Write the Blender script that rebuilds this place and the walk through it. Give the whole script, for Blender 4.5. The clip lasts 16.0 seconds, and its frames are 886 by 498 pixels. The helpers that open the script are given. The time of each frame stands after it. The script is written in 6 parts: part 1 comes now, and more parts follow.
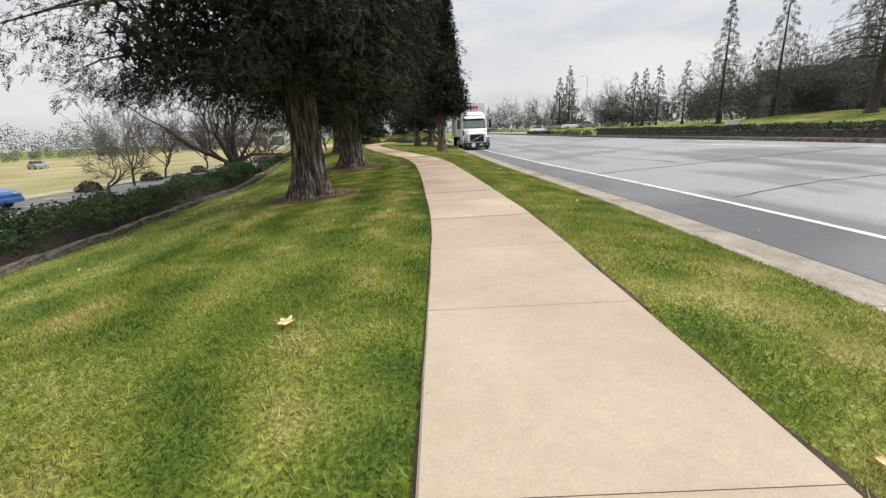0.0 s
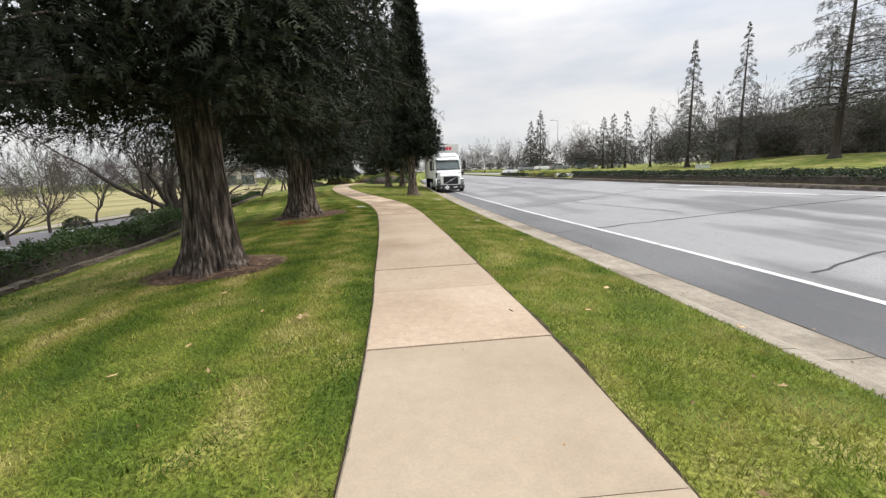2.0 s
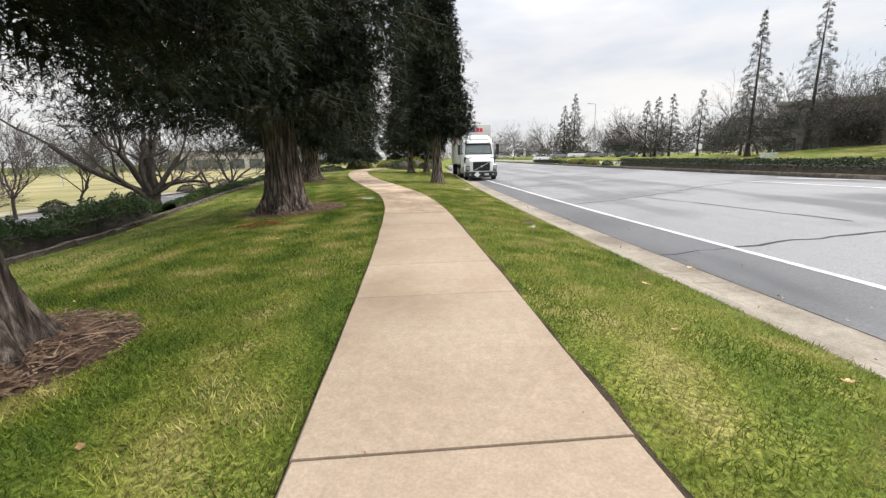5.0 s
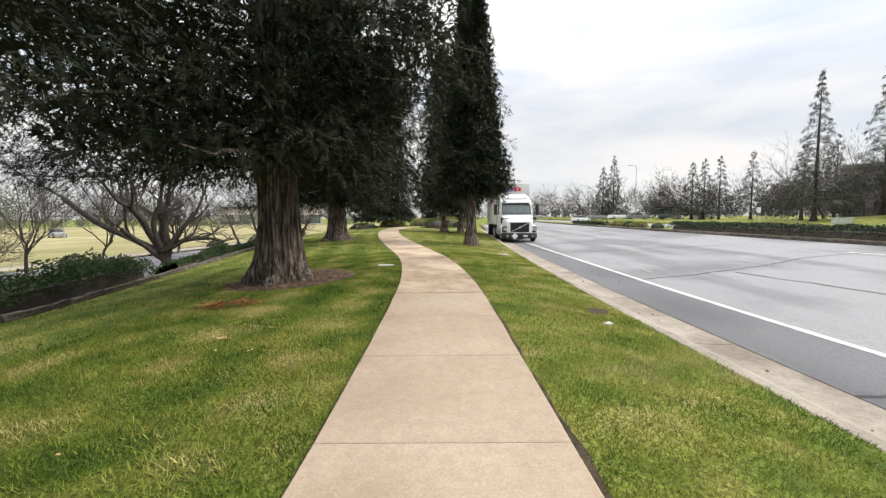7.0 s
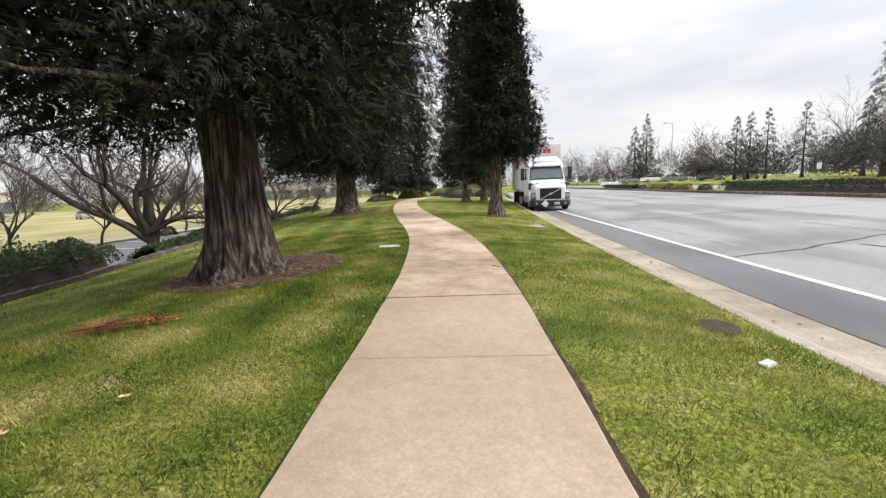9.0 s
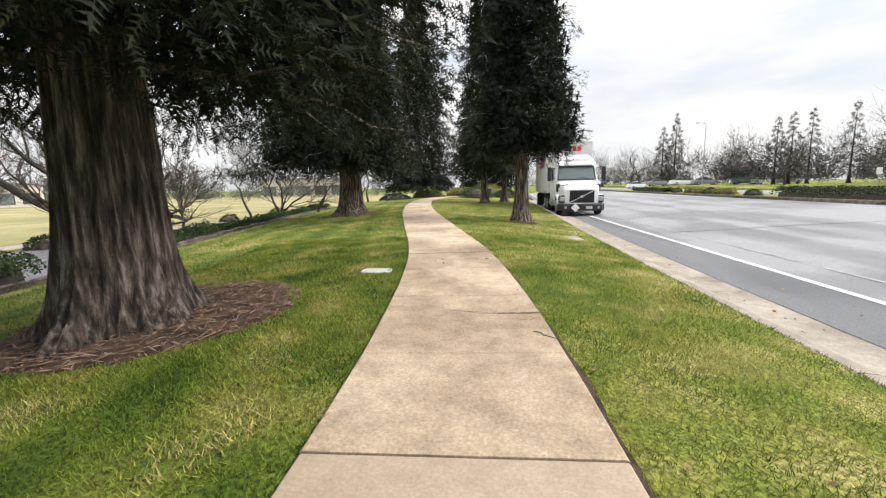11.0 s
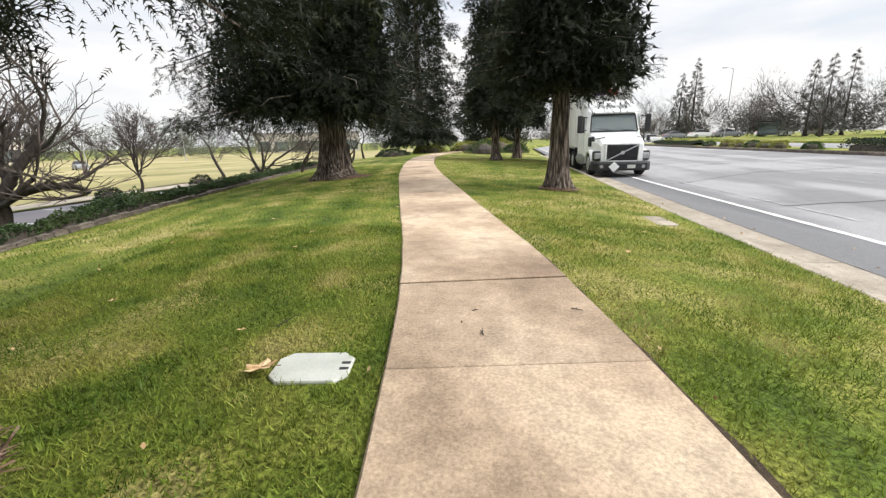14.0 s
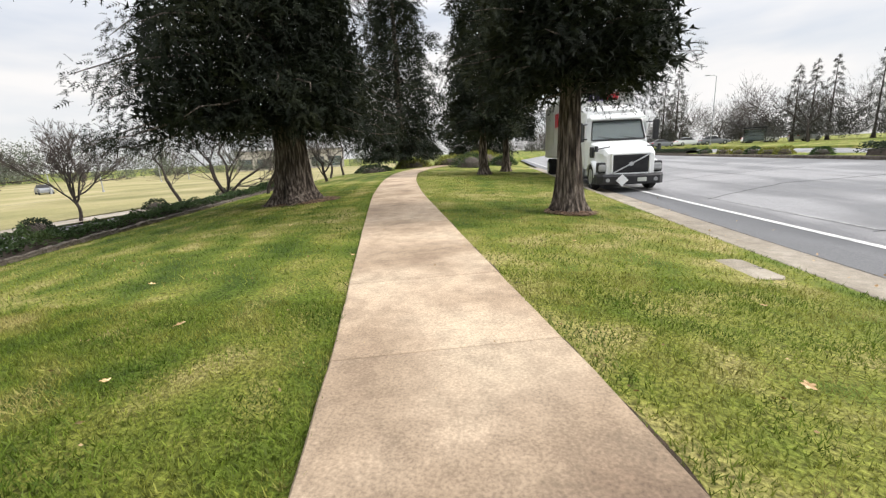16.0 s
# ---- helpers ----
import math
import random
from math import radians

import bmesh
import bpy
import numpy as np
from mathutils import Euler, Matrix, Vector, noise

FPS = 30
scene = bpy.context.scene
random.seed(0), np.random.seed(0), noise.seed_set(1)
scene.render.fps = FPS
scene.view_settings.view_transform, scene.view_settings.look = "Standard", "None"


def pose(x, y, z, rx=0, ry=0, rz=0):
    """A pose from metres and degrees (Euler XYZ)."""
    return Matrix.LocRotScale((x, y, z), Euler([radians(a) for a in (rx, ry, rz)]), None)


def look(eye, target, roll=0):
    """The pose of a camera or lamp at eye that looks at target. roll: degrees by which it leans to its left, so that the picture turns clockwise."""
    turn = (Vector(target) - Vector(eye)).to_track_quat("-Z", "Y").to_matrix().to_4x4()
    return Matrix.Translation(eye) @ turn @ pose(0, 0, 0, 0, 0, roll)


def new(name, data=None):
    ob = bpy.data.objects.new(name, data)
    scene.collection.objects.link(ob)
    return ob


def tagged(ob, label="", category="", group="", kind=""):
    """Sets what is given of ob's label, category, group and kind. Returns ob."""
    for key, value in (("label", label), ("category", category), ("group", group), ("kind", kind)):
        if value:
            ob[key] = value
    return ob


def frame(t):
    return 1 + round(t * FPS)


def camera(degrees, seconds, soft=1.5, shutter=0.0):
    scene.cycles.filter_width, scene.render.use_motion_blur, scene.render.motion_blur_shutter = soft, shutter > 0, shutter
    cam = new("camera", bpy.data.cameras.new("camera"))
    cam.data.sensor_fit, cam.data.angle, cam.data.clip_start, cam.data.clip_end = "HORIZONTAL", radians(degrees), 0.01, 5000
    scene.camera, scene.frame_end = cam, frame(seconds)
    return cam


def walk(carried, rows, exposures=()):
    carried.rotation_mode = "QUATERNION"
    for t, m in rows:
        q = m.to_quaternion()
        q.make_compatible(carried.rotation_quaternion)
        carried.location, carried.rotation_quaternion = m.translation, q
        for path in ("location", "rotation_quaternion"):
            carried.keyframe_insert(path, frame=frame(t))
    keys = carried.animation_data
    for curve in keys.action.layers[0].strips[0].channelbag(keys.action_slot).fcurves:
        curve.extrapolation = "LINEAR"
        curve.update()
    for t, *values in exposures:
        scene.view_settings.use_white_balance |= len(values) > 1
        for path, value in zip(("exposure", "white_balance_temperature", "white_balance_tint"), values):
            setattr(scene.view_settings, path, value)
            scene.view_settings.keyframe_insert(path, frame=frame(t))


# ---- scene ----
cam = camera(94.2, 16.0, soft=1.3)
METRES, EYE, TILT, LEAN, TURN = 21.0, 1.22, -15.9, 2.6, 0.0
ROWS = [
    (0.0, 0.0, 0.0, 0.0, -0.0, 0.0, -0.0),
    (0.5, 0.002, 0.0313, 0.0103, -1.51, 2.78, 1.72),
    (1.0, 0.0036, 0.0643, 0.022, -2.18, 5.41, 1.25),
    (1.5, 0.0059, 0.0974, 0.0341, -3.31, 6.48, 0.78),
    (2.0, 0.0104, 0.1311, 0.0436, -3.5, 5.27, 0.5),
    (2.5, 0.0105, 0.1628, 0.049, -2.92, 3.21, 0.25),
    (3.0, 0.011, 0.1966, 0.0586, -2.13, 1.88, 0.62),
    (3.5, 0.0101, 0.229, 0.0672, -2.12, 1.43, 1.2),
    (4.0, 0.0112, 0.2623, 0.0755, -2.46, 2.36, 0.71),
    (6.5, 0.0103, 0.4098, 0.1157, 3.68, 6.51, -3.68),
    (7.0, 0.0119, 0.4373, 0.1266, 4.14, 11.22, -3.55),
    (7.5, 0.01, 0.4662, 0.1369, 3.97, 14.98, -3.25),
    (8.0, 0.0116, 0.4948, 0.1436, 3.97, 14.26, -2.86),
    (8.5, 0.0093, 0.5239, 0.1473, 5.49, 10.21, -2.62),
    (9.0, 0.0064, 0.5509, 0.1538, 7.64, 6.89, -2.56),
    (11.5, -0.0132, 0.6974, 0.1973, 10.05, 6.62, -4.64),
    (12.0, -0.0203, 0.7249, 0.2086, 9.46, 6.73, -5.65),
    (12.5, -0.024, 0.7543, 0.216, 9.32, 5.59, -6.05),
    (13.0, -0.034, 0.7809, 0.2214, 9.67, 3.74, -5.86),
    (13.5, -0.0397, 0.8086, 0.2268, 10.04, 1.83, -5.02),
    (14.0, -0.0501, 0.837, 0.2349, 9.99, 0.47, -4.0),
    (14.5, -0.0544, 0.8639, 0.2421, 9.16, 0.45, -2.73),
    (15.0, -0.0593, 0.8934, 0.2507, 7.1, 1.73, -2.37),
    (15.5, -0.0612, 0.9193, 0.2592, 4.97, 3.24, -1.76),
    (16.0, -0.066, 0.9527, 0.2675, 8.39, 2.34, -2.22),
]
walk(cam, [(t, pose(0, 0, EYE, TILT, LEAN, TURN) @ pose(METRES * x, METRES * y, METRES * z, 90 + pitch, roll, yaw)) for t, x, y, z, yaw, pitch, roll in ROWS],
     [(0.0, -0.14), (3.5, 0.04), (7.0, 0.08), (9.0, 0.10), (12.5, 0.27), (16.0, 0.08)])
# ---------- light ----------
world = bpy.data.worlds.new("overcast_sky")
scene.world = world
world.use_nodes = True
wn, wl = world.node_tree.nodes, world.node_tree.links
wn.clear()
SUN_AZ, SUN_EL = 82.0, 37.0      # degrees clockwise from +y, and above the horizon
sky = wn.new("ShaderNodeTexSky")
sky.sky_type, sky.sun_disc = "NISHITA", False
sky.sun_elevation, sky.sun_rotation = radians(SUN_EL), radians(SUN_AZ)
sky_dim = wn.new("ShaderNodeMix")
sky_dim.data_type, sky_dim.blend_type = "RGBA", "MULTIPLY"
sky_dim.inputs[0].default_value = 1.0
sky_dim.inputs[7].default_value = (0.11, 0.11, 0.11, 1)
wl.new(sky.outputs[0], sky_dim.inputs[6])
coord = wn.new("ShaderNodeTexCoord")
stretch = wn.new("ShaderNodeMapping")
stretch.inputs["Scale"].default_value = (1.1, 1.1, 4.5)
wl.new(coord.outputs["Generated"], stretch.inputs[0])
cloud = wn.new("ShaderNodeTexNoise")
cloud.inputs["Scale"].default_value = 1.7
cloud.inputs["Detail"].default_value = 5.0
wl.new(stretch.outputs[0], cloud.inputs["Vector"])
cover = wn.new("ShaderNodeValToRGB")
cover.color_ramp.elements[0].position, cover.color_ramp.elements[0].color = 0.30, (0.62, 0.62, 0.62, 1)
cover.color_ramp.elements[1].position, cover.color_ramp.elements[1].color = 0.62, (1, 1, 1, 1)
wl.new(cloud.outputs[0], cover.inputs[0])
tone = wn.new("ShaderNodeValToRGB")
tone.color_ramp.elements[0].position, tone.color_ramp.elements[0].color = 0.32, (0.82, 0.85, 0.92, 1)
tone.color_ramp.elements[1].position, tone.color_ramp.elements[1].color = 0.60, (1.02, 1.0, 0.99, 1)
wl.new(cloud.outputs[0], tone.inputs[0])
layer = wn.new("ShaderNodeMix")
layer.data_type = "RGBA"
wl.new(cover.outputs[0], layer.inputs[0])
wl.new(sky_dim.outputs[2], layer.inputs[6])
wl.new(tone.outputs[0], layer.inputs[7])
background = wn.new("ShaderNodeBackground")
background.inputs[1].default_value = 1.0
height = wn.new("ShaderNodeSeparateXYZ")
wl.new(coord.outputs["Generated"], height.inputs[0])
zenith = wn.new("ShaderNodeMapRange")
zenith.interpolation_type = "SMOOTHSTEP"
zenith.inputs[1].default_value, zenith.inputs[2].default_value = 0.15, 0.95
zenith.inputs[3].default_value, zenith.inputs[4].default_value = 0.92, 2.7
wl.new(height.outputs[2], zenith.inputs[0])
wl.new(zenith.outputs[0], background.inputs[1])
wl.new(layer.outputs[2], background.inputs[0])
world_out = wn.new("ShaderNodeOutputWorld")
wl.new(background.outputs[0], world_out.inputs[0])

sun = new("sun", bpy.data.lights.new("sun", "SUN"))
sun.data.energy, sun.data.angle, sun.data.color = 3.5, radians(20), (1.0, 0.95, 0.88)
_az, _el = radians(SUN_AZ), radians(SUN_EL)
sun.matrix_world = look((0, 0, 60), Vector((0, 0, 60)) - Vector((math.sin(_az) * math.cos(_el), math.cos(_az) * math.cos(_el), math.sin(_el))))


# ---------- materials ----------
def add_stripes(n, l, source, amount):
    """Shifts a ramp's factor by soft uneven stripes that run along the footpath."""
    at = n.new("ShaderNodeAttribute")
    at.attribute_name = "mow"
    tc = n.new("ShaderNodeTexCoord")
    waver = n.new("ShaderNodeTexNoise")
    waver.inputs["Scale"].default_value, waver.inputs["Detail"].default_value = 0.9, 4.0
    l.new(tc.outputs["Object"], waver.inputs["Vector"])
    first = n.new("ShaderNodeMath")
    first.operation = "MULTIPLY"
    first.inputs[1].default_value = 5.2
    l.new(at.outputs["Fac"], first.inputs[0])
    second = n.new("ShaderNodeMath")
    second.operation = "MULTIPLY_ADD"
    second.inputs[1].default_value = 5.0
    l.new(waver.outputs[0], second.inputs[0])
    l.new(first.outputs[0], second.inputs[2])
    wave = n.new("ShaderNodeMath")
    wave.operation = "SINE"
    l.new(second.outputs[0], wave.inputs[0])
    total = n.new("ShaderNodeMath")
    total.operation = "MULTIPLY_ADD"
    total.inputs[1].default_value = amount
    l.new(wave.outputs[0], total.inputs[0])
    l.new(source, total.inputs[2])
    return total.outputs[0]


def material(name, stops, scale=4.0, detail=6.0, rough=0.8, metal=0.0, fine=60.0, fine_amount=0.25, bump=0.3, bump_depth=0.01,
             stretch_by=(1, 1, 1), spread=(0.3, 0.7), piece=0.0, island=0.0, spec=0.3, mid=None):
    """Two scales of colour noise over a ramp of stops, with fine relief; piece and island: brightness that varies from one object or one island to the next."""
    mat = bpy.data.materials.new(name)
    mat.use_nodes = True
    n, l = mat.node_tree.nodes, mat.node_tree.links
    shade = n["Principled BSDF"]
    shade.inputs["Roughness"].default_value, shade.inputs["Metallic"].default_value = rough, metal
    shade.inputs["Specular IOR Level"].default_value = spec
    tc = n.new("ShaderNodeTexCoord")
    mp = n.new("ShaderNodeMapping")
    mp.inputs["Scale"].default_value = stretch_by
    l.new(tc.outputs["Object"], mp.inputs[0])
    big = n.new("ShaderNodeTexNoise")
    big.inputs["Scale"].default_value, big.inputs["Detail"].default_value = scale, detail
    small = n.new("ShaderNodeTexNoise")
    small.inputs["Scale"].default_value, small.inputs["Detail"].default_value, small.inputs["Roughness"].default_value = fine, 7.0, 0.72
    l.new(mp.outputs[0], big.inputs["Vector"])
    l.new(mp.outputs[0], small.inputs["Vector"])
    ramp = n.new("ShaderNodeValToRGB")
    while len(ramp.color_ramp.elements) < len(stops):
        ramp.color_ramp.elements.new(0.5)
    for i, c in enumerate(stops):
        k = i / max(1, len(stops) - 1)
        ramp.color_ramp.elements[i].position = spread[0] + k * (spread[1] - spread[0])
        ramp.color_ramp.elements[i].color = (*c, 1)
    l.new(big.outputs[0], ramp.inputs[0])
    grain = n.new("ShaderNodeMapRange")
    grain.inputs[1].default_value, grain.inputs[2].default_value = 0.25, 0.75
    grain.inputs[3].default_value, grain.inputs[4].default_value = 1 - fine_amount, 1 + fine_amount
    l.new(small.outputs[0], grain.inputs[0])
    value = grain.outputs[0]
    if mid:
        blot = n.new("ShaderNodeTexNoise")
        blot.inputs["Scale"].default_value, blot.inputs["Detail"].default_value, blot.inputs["Roughness"].default_value = mid[0], 8.0, 0.72
        l.new(mp.outputs[0], blot.inputs["Vector"])
        band = n.new("ShaderNodeMapRange")
        band.inputs[1].default_value, band.inputs[2].default_value = 0.36, 0.60
        band.inputs[3].default_value, band.inputs[4].default_value = 1 - mid[1], 1 + 0.4 * mid[1]
        l.new(blot.outputs[0], band.inputs[0])
        both = n.new("ShaderNodeMath")
        both.operation = "MULTIPLY"
        l.new(value, both.inputs[0])
        l.new(band.outputs[0], both.inputs[1])
        value = both.outputs[0]
    for amount, kind, socket in ((piece, "ShaderNodeObjectInfo", "Random"), (island, "ShaderNodeNewGeometry", "Random Per Island")):
        if amount:
            src = n.new(kind)
            vary = n.new("ShaderNodeMapRange")
            vary.inputs[3].default_value, vary.inputs[4].default_value = 1 - amount, 1 + amount
            l.new(src.outputs[socket], vary.inputs[0])
            times = n.new("ShaderNodeMath")
            times.operation = "MULTIPLY"
            l.new(value, times.inputs[0])
            l.new(vary.outputs[0], times.inputs[1])
            value = times.outputs[0]
    mul = n.new("ShaderNodeVectorMath")
    mul.operation = "SCALE"
    l.new(ramp.outputs[0], mul.inputs[0])
    l.new(value, mul.inputs["Scale"])
    l.new(mul.outputs[0], shade.inputs["Base Color"])
    if bump:
        bp = n.new("ShaderNodeBump")
        bp.inputs["Strength"].default_value, bp.inputs["Distance"].default_value = bump, bump_depth
        l.new(small.outputs[0], bp.inputs["Height"])
        l.new(bp.outputs[0], shade.inputs["Normal"])
    return mat


def leafy(name, stops, island=0.35, glow=0.25, rough=0.6, scale=0.9, spread=(0.3, 0.7)):
    """Thin foliage: a leaf surface that lets part of the light through, lighter or darker from one spray to the next."""
    mat = material(name, stops, scale=scale, spread=spread, fine=7.0, fine_amount=0.35, bump=0, island=island, rough=rough, spec=0.25)
    n, l = mat.node_tree.nodes, mat.node_tree.links
    shade = n["Principled BSDF"]
    thin = n.new("ShaderNodeBsdfTranslucent")
    l.new(shade.inputs["Base Color"].links[0].from_socket, thin.inputs[0])
    mix = n.new("ShaderNodeMixShader")
    mix.inputs[0].default_value = glow
    l.new(shade.outputs[0], mix.inputs[1])
    l.new(thin.outputs[0], mix.inputs[2])
    l.new(mix.outputs[0], n["Material Output"].inputs[0])
    return mat


M_CONCRETE_PALE = material("pale_concrete", [(0.298, 0.238, 0.172), (0.352, 0.286, 0.210), (0.385, 0.318, 0.238)], scale=0.7, detail=9.0, fine=60, fine_amount=0.14, rough=0.85, bump=0.15, bump_depth=0.003, piece=0.05, spread=(0.28, 0.62), mid=(9, 0.06))
M_CONCRETE = material("tan_concrete", [(0.318, 0.242, 0.172), (0.384, 0.300, 0.219), (0.428, 0.342, 0.255)], scale=0.8, detail=9.0, fine=60, fine_amount=0.24, rough=0.88, bump=0.3, bump_depth=0.005, piece=0.06, spread=(0.28, 0.64), mid=(11, 0.10))
M_CONCRETE_OLD = material("weathered_concrete", [(0.235, 0.170, 0.118), (0.350, 0.264, 0.184), (0.435, 0.336, 0.240), (0.49, 0.392, 0.284)], scale=0.8, detail=10.0, fine=60, fine_amount=0.46, rough=0.92, bump=0.2, bump_depth=0.003, piece=0.08, spread=(0.30, 0.66), mid=(4.5, 0.24))
M_GUTTER = material("gutter_concrete", [(0.205, 0.176, 0.138), (0.305, 0.268, 0.215), (0.38, 0.338, 0.278)], scale=1.3, fine=60, fine_amount=0.34, rough=0.88, bump=0.4, bump_depth=0.005, piece=0.08, mid=(8, 0.18))
M_SOIL = material("damp_soil", [(0.035, 0.026, 0.018), (0.09, 0.065, 0.042)], scale=7, fine=60, fine_amount=0.4, rough=0.95, bump=0.8, bump_depth=0.02)
M_MULCH = material("bark_mulch", [(0.035, 0.024, 0.018), (0.10, 0.062, 0.042), (0.16, 0.105, 0.07)], scale=5, fine=50, fine_amount=0.5, rough=0.95, bump=1.0, bump_depth=0.03)
M_CHIP = material("bark_chip", [(0.075, 0.045, 0.032), (0.18, 0.115, 0.078), (0.34, 0.25, 0.18)], scale=9, fine=80, bump=0.4, island=0.5, rough=0.9)
M_BARK = material("redwood_bark", [(0.028, 0.022, 0.019), (0.105, 0.083, 0.068), (0.31, 0.262, 0.226)], scale=6, fine=30, fine_amount=0.6, spread=(0.36, 0.66), rough=0.95, bump=1.0, bump_depth=0.05, stretch_by=(3.2, 3.2, 0.35))
M_BARK_GREY = material("grey_bark", [(0.030, 0.025, 0.022), (0.075, 0.063, 0.054)], scale=6, fine=40, fine_amount=0.35, rough=0.95, bump=0.7, bump_depth=0.02, stretch_by=(2, 2, 0.6))
M_TWIG = material("dormant_twigs", [(0.050, 0.040, 0.036), (0.095, 0.079, 0.070)], scale=4, fine=30, bump=0, rough=0.95, island=0.25)
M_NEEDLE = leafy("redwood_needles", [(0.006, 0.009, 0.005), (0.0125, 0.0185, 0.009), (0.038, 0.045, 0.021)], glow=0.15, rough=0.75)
# far conifers: needles paled and greyed, distance haze put into the colour
M_NEEDLE_FAR = leafy("haze_paled_needles", [(0.060, 0.062, 0.052), (0.105, 0.105, 0.088)], glow=0.15)
M_SHRUB = leafy("shrub_leaves", [(0.022, 0.042, 0.016), (0.050, 0.085, 0.028), (0.080, 0.115, 0.040)])
M_SHRUB_DARK = leafy("clipped_hedge_leaves", [(0.020, 0.032, 0.016), (0.038, 0.056, 0.026)])
M_SHRUB_GOLD = leafy("golden_shrub_leaves", [(0.13, 0.15, 0.03), (0.26, 0.25, 0.05)])
M_GRASS = leafy("grass_blades", [(0.070, 0.120, 0.012), (0.145, 0.198, 0.025), (0.230, 0.244, 0.048), (0.39, 0.34, 0.135)], island=0.45, glow=0.28, scale=1.5, spread=(0.36, 0.70))
_n, _l = M_GRASS.node_tree.nodes, M_GRASS.node_tree.links
_ramp = next(q for q in _n if q.bl_idname == "ShaderNodeValToRGB")
_l.new(add_stripes(_n, _l, _ramp.inputs[0].links[0].from_socket, 0.065), _ramp.inputs[0])
M_STONE = material("edging_stone", [(0.055, 0.046, 0.038), (0.12, 0.10, 0.082), (0.19, 0.165, 0.14)], scale=5, fine=50, fine_amount=0.3, rough=0.9, bump=0.7, bump_depth=0.015, piece=0.25)
M_PAINT_LINE = material("road_paint", [(0.40, 0.40, 0.39), (0.62, 0.62, 0.60)], scale=3, fine=40, fine_amount=0.28, rough=0.75, bump=0.2, bump_depth=0.003, spread=(0.3, 0.55))
M_PAINT_WORN = material("worn_road_paint", [(0.20, 0.20, 0.20), (0.42, 0.42, 0.41)], scale=5, fine=60, fine_amount=0.3, rough=0.75, bump=0.2, bump_depth=0.003)
M_SEAL = material("crack_sealer", [(0.020, 0.020, 0.022), (0.035, 0.035, 0.037)], scale=8, fine=80, rough=0.6, bump=0.3, bump_depth=0.004)
M_WHITE = material("white_truck_paint", [(0.70, 0.72, 0.72), (0.80, 0.81, 0.80)], scale=1.2, fine=20, fine_amount=0.03, rough=0.28, bump=0, spec=0.5)
M_TRAILER = material("dusty_white_panel", [(0.60, 0.60, 0.57), (0.72, 0.72, 0.69)], scale=0.8, fine=15, fine_amount=0.05, rough=0.5, bump=0)
M_BLACK = material("black_plastic", [(0.018, 0.018, 0.020), (0.035, 0.035, 0.037)], scale=6, fine=40, rough=0.55, bump=0.1)
M_RUBBER = material("tyre_rubber", [(0.015, 0.015, 0.016), (0.03, 0.03, 0.03)], scale=9, fine=60, rough=0.85, bump=0.3)
M_METAL = material("brushed_metal", [(0.45, 0.46, 0.47), (0.60, 0.61, 0.62)], scale=6, fine=50, rough=0.35, metal=0.9, bump=0.05)
M_STEEL = material("galvanised_steel", [(0.30, 0.31, 0.32), (0.42, 0.43, 0.44)], scale=5, fine=40, rough=0.55, metal=0.5, bump=0.05)
M_PURPLE = material("purple_paint", [(0.10, 0.05, 0.22), (0.14, 0.08, 0.27)], scale=3, fine=20, bump=0, rough=0.4)
M_RED = material("red_paint", [(0.60, 0.03, 0.05), (0.70, 0.05, 0.07)], scale=3, fine=20, bump=0, rough=0.4)
M_LIDS = material("utility_lid", [(0.42, 0.44, 0.40), (0.56, 0.58, 0.53)], scale=4, fine=70, fine_amount=0.12, rough=0.75, bump=0.4, bump_depth=0.003)
M_LEAF = material("dry_leaf", [(0.33, 0.18, 0.08), (0.50, 0.34, 0.18), (0.62, 0.48, 0.30)], scale=12, fine=60, island=0.3, piece=0.3, rough=0.8, bump=0.2)
M_WALL = material("beige_stucco", [(0.45, 0.41, 0.36), (0.56, 0.52, 0.46)], scale=0.6, fine=8, rough=0.9, bump=0.2)
M_WALL_DARK = material("grey_cladding", [(0.16, 0.14, 0.135), (0.22, 0.20, 0.19)], scale=0.5, fine=6, rough=0.9, bump=0.2)
M_ROOF = material("roof_sheet", [(0.20, 0.19, 0.19), (0.28, 0.27, 0.26)], scale=0.7, fine=9, rough=0.8, bump=0.2)


def glass(name, tint, rough=0.05):
    mat = bpy.data.materials.new(name)
    mat.use_nodes = True
    s = mat.node_tree.nodes["Principled BSDF"]
    s.inputs["Base Color"].default_value = (*tint, 1)
    s.inputs["Roughness"].default_value = rough
    s.inputs["Transmission Weight"].default_value = 0.65
    s.inputs["IOR"].default_value = 1.45
    return mat


M_GLASS = glass("tinted_glass", (0.30, 0.36, 0.36))
M_LENS = glass("lamp_lens", (0.85, 0.87, 0.88), 0.1)


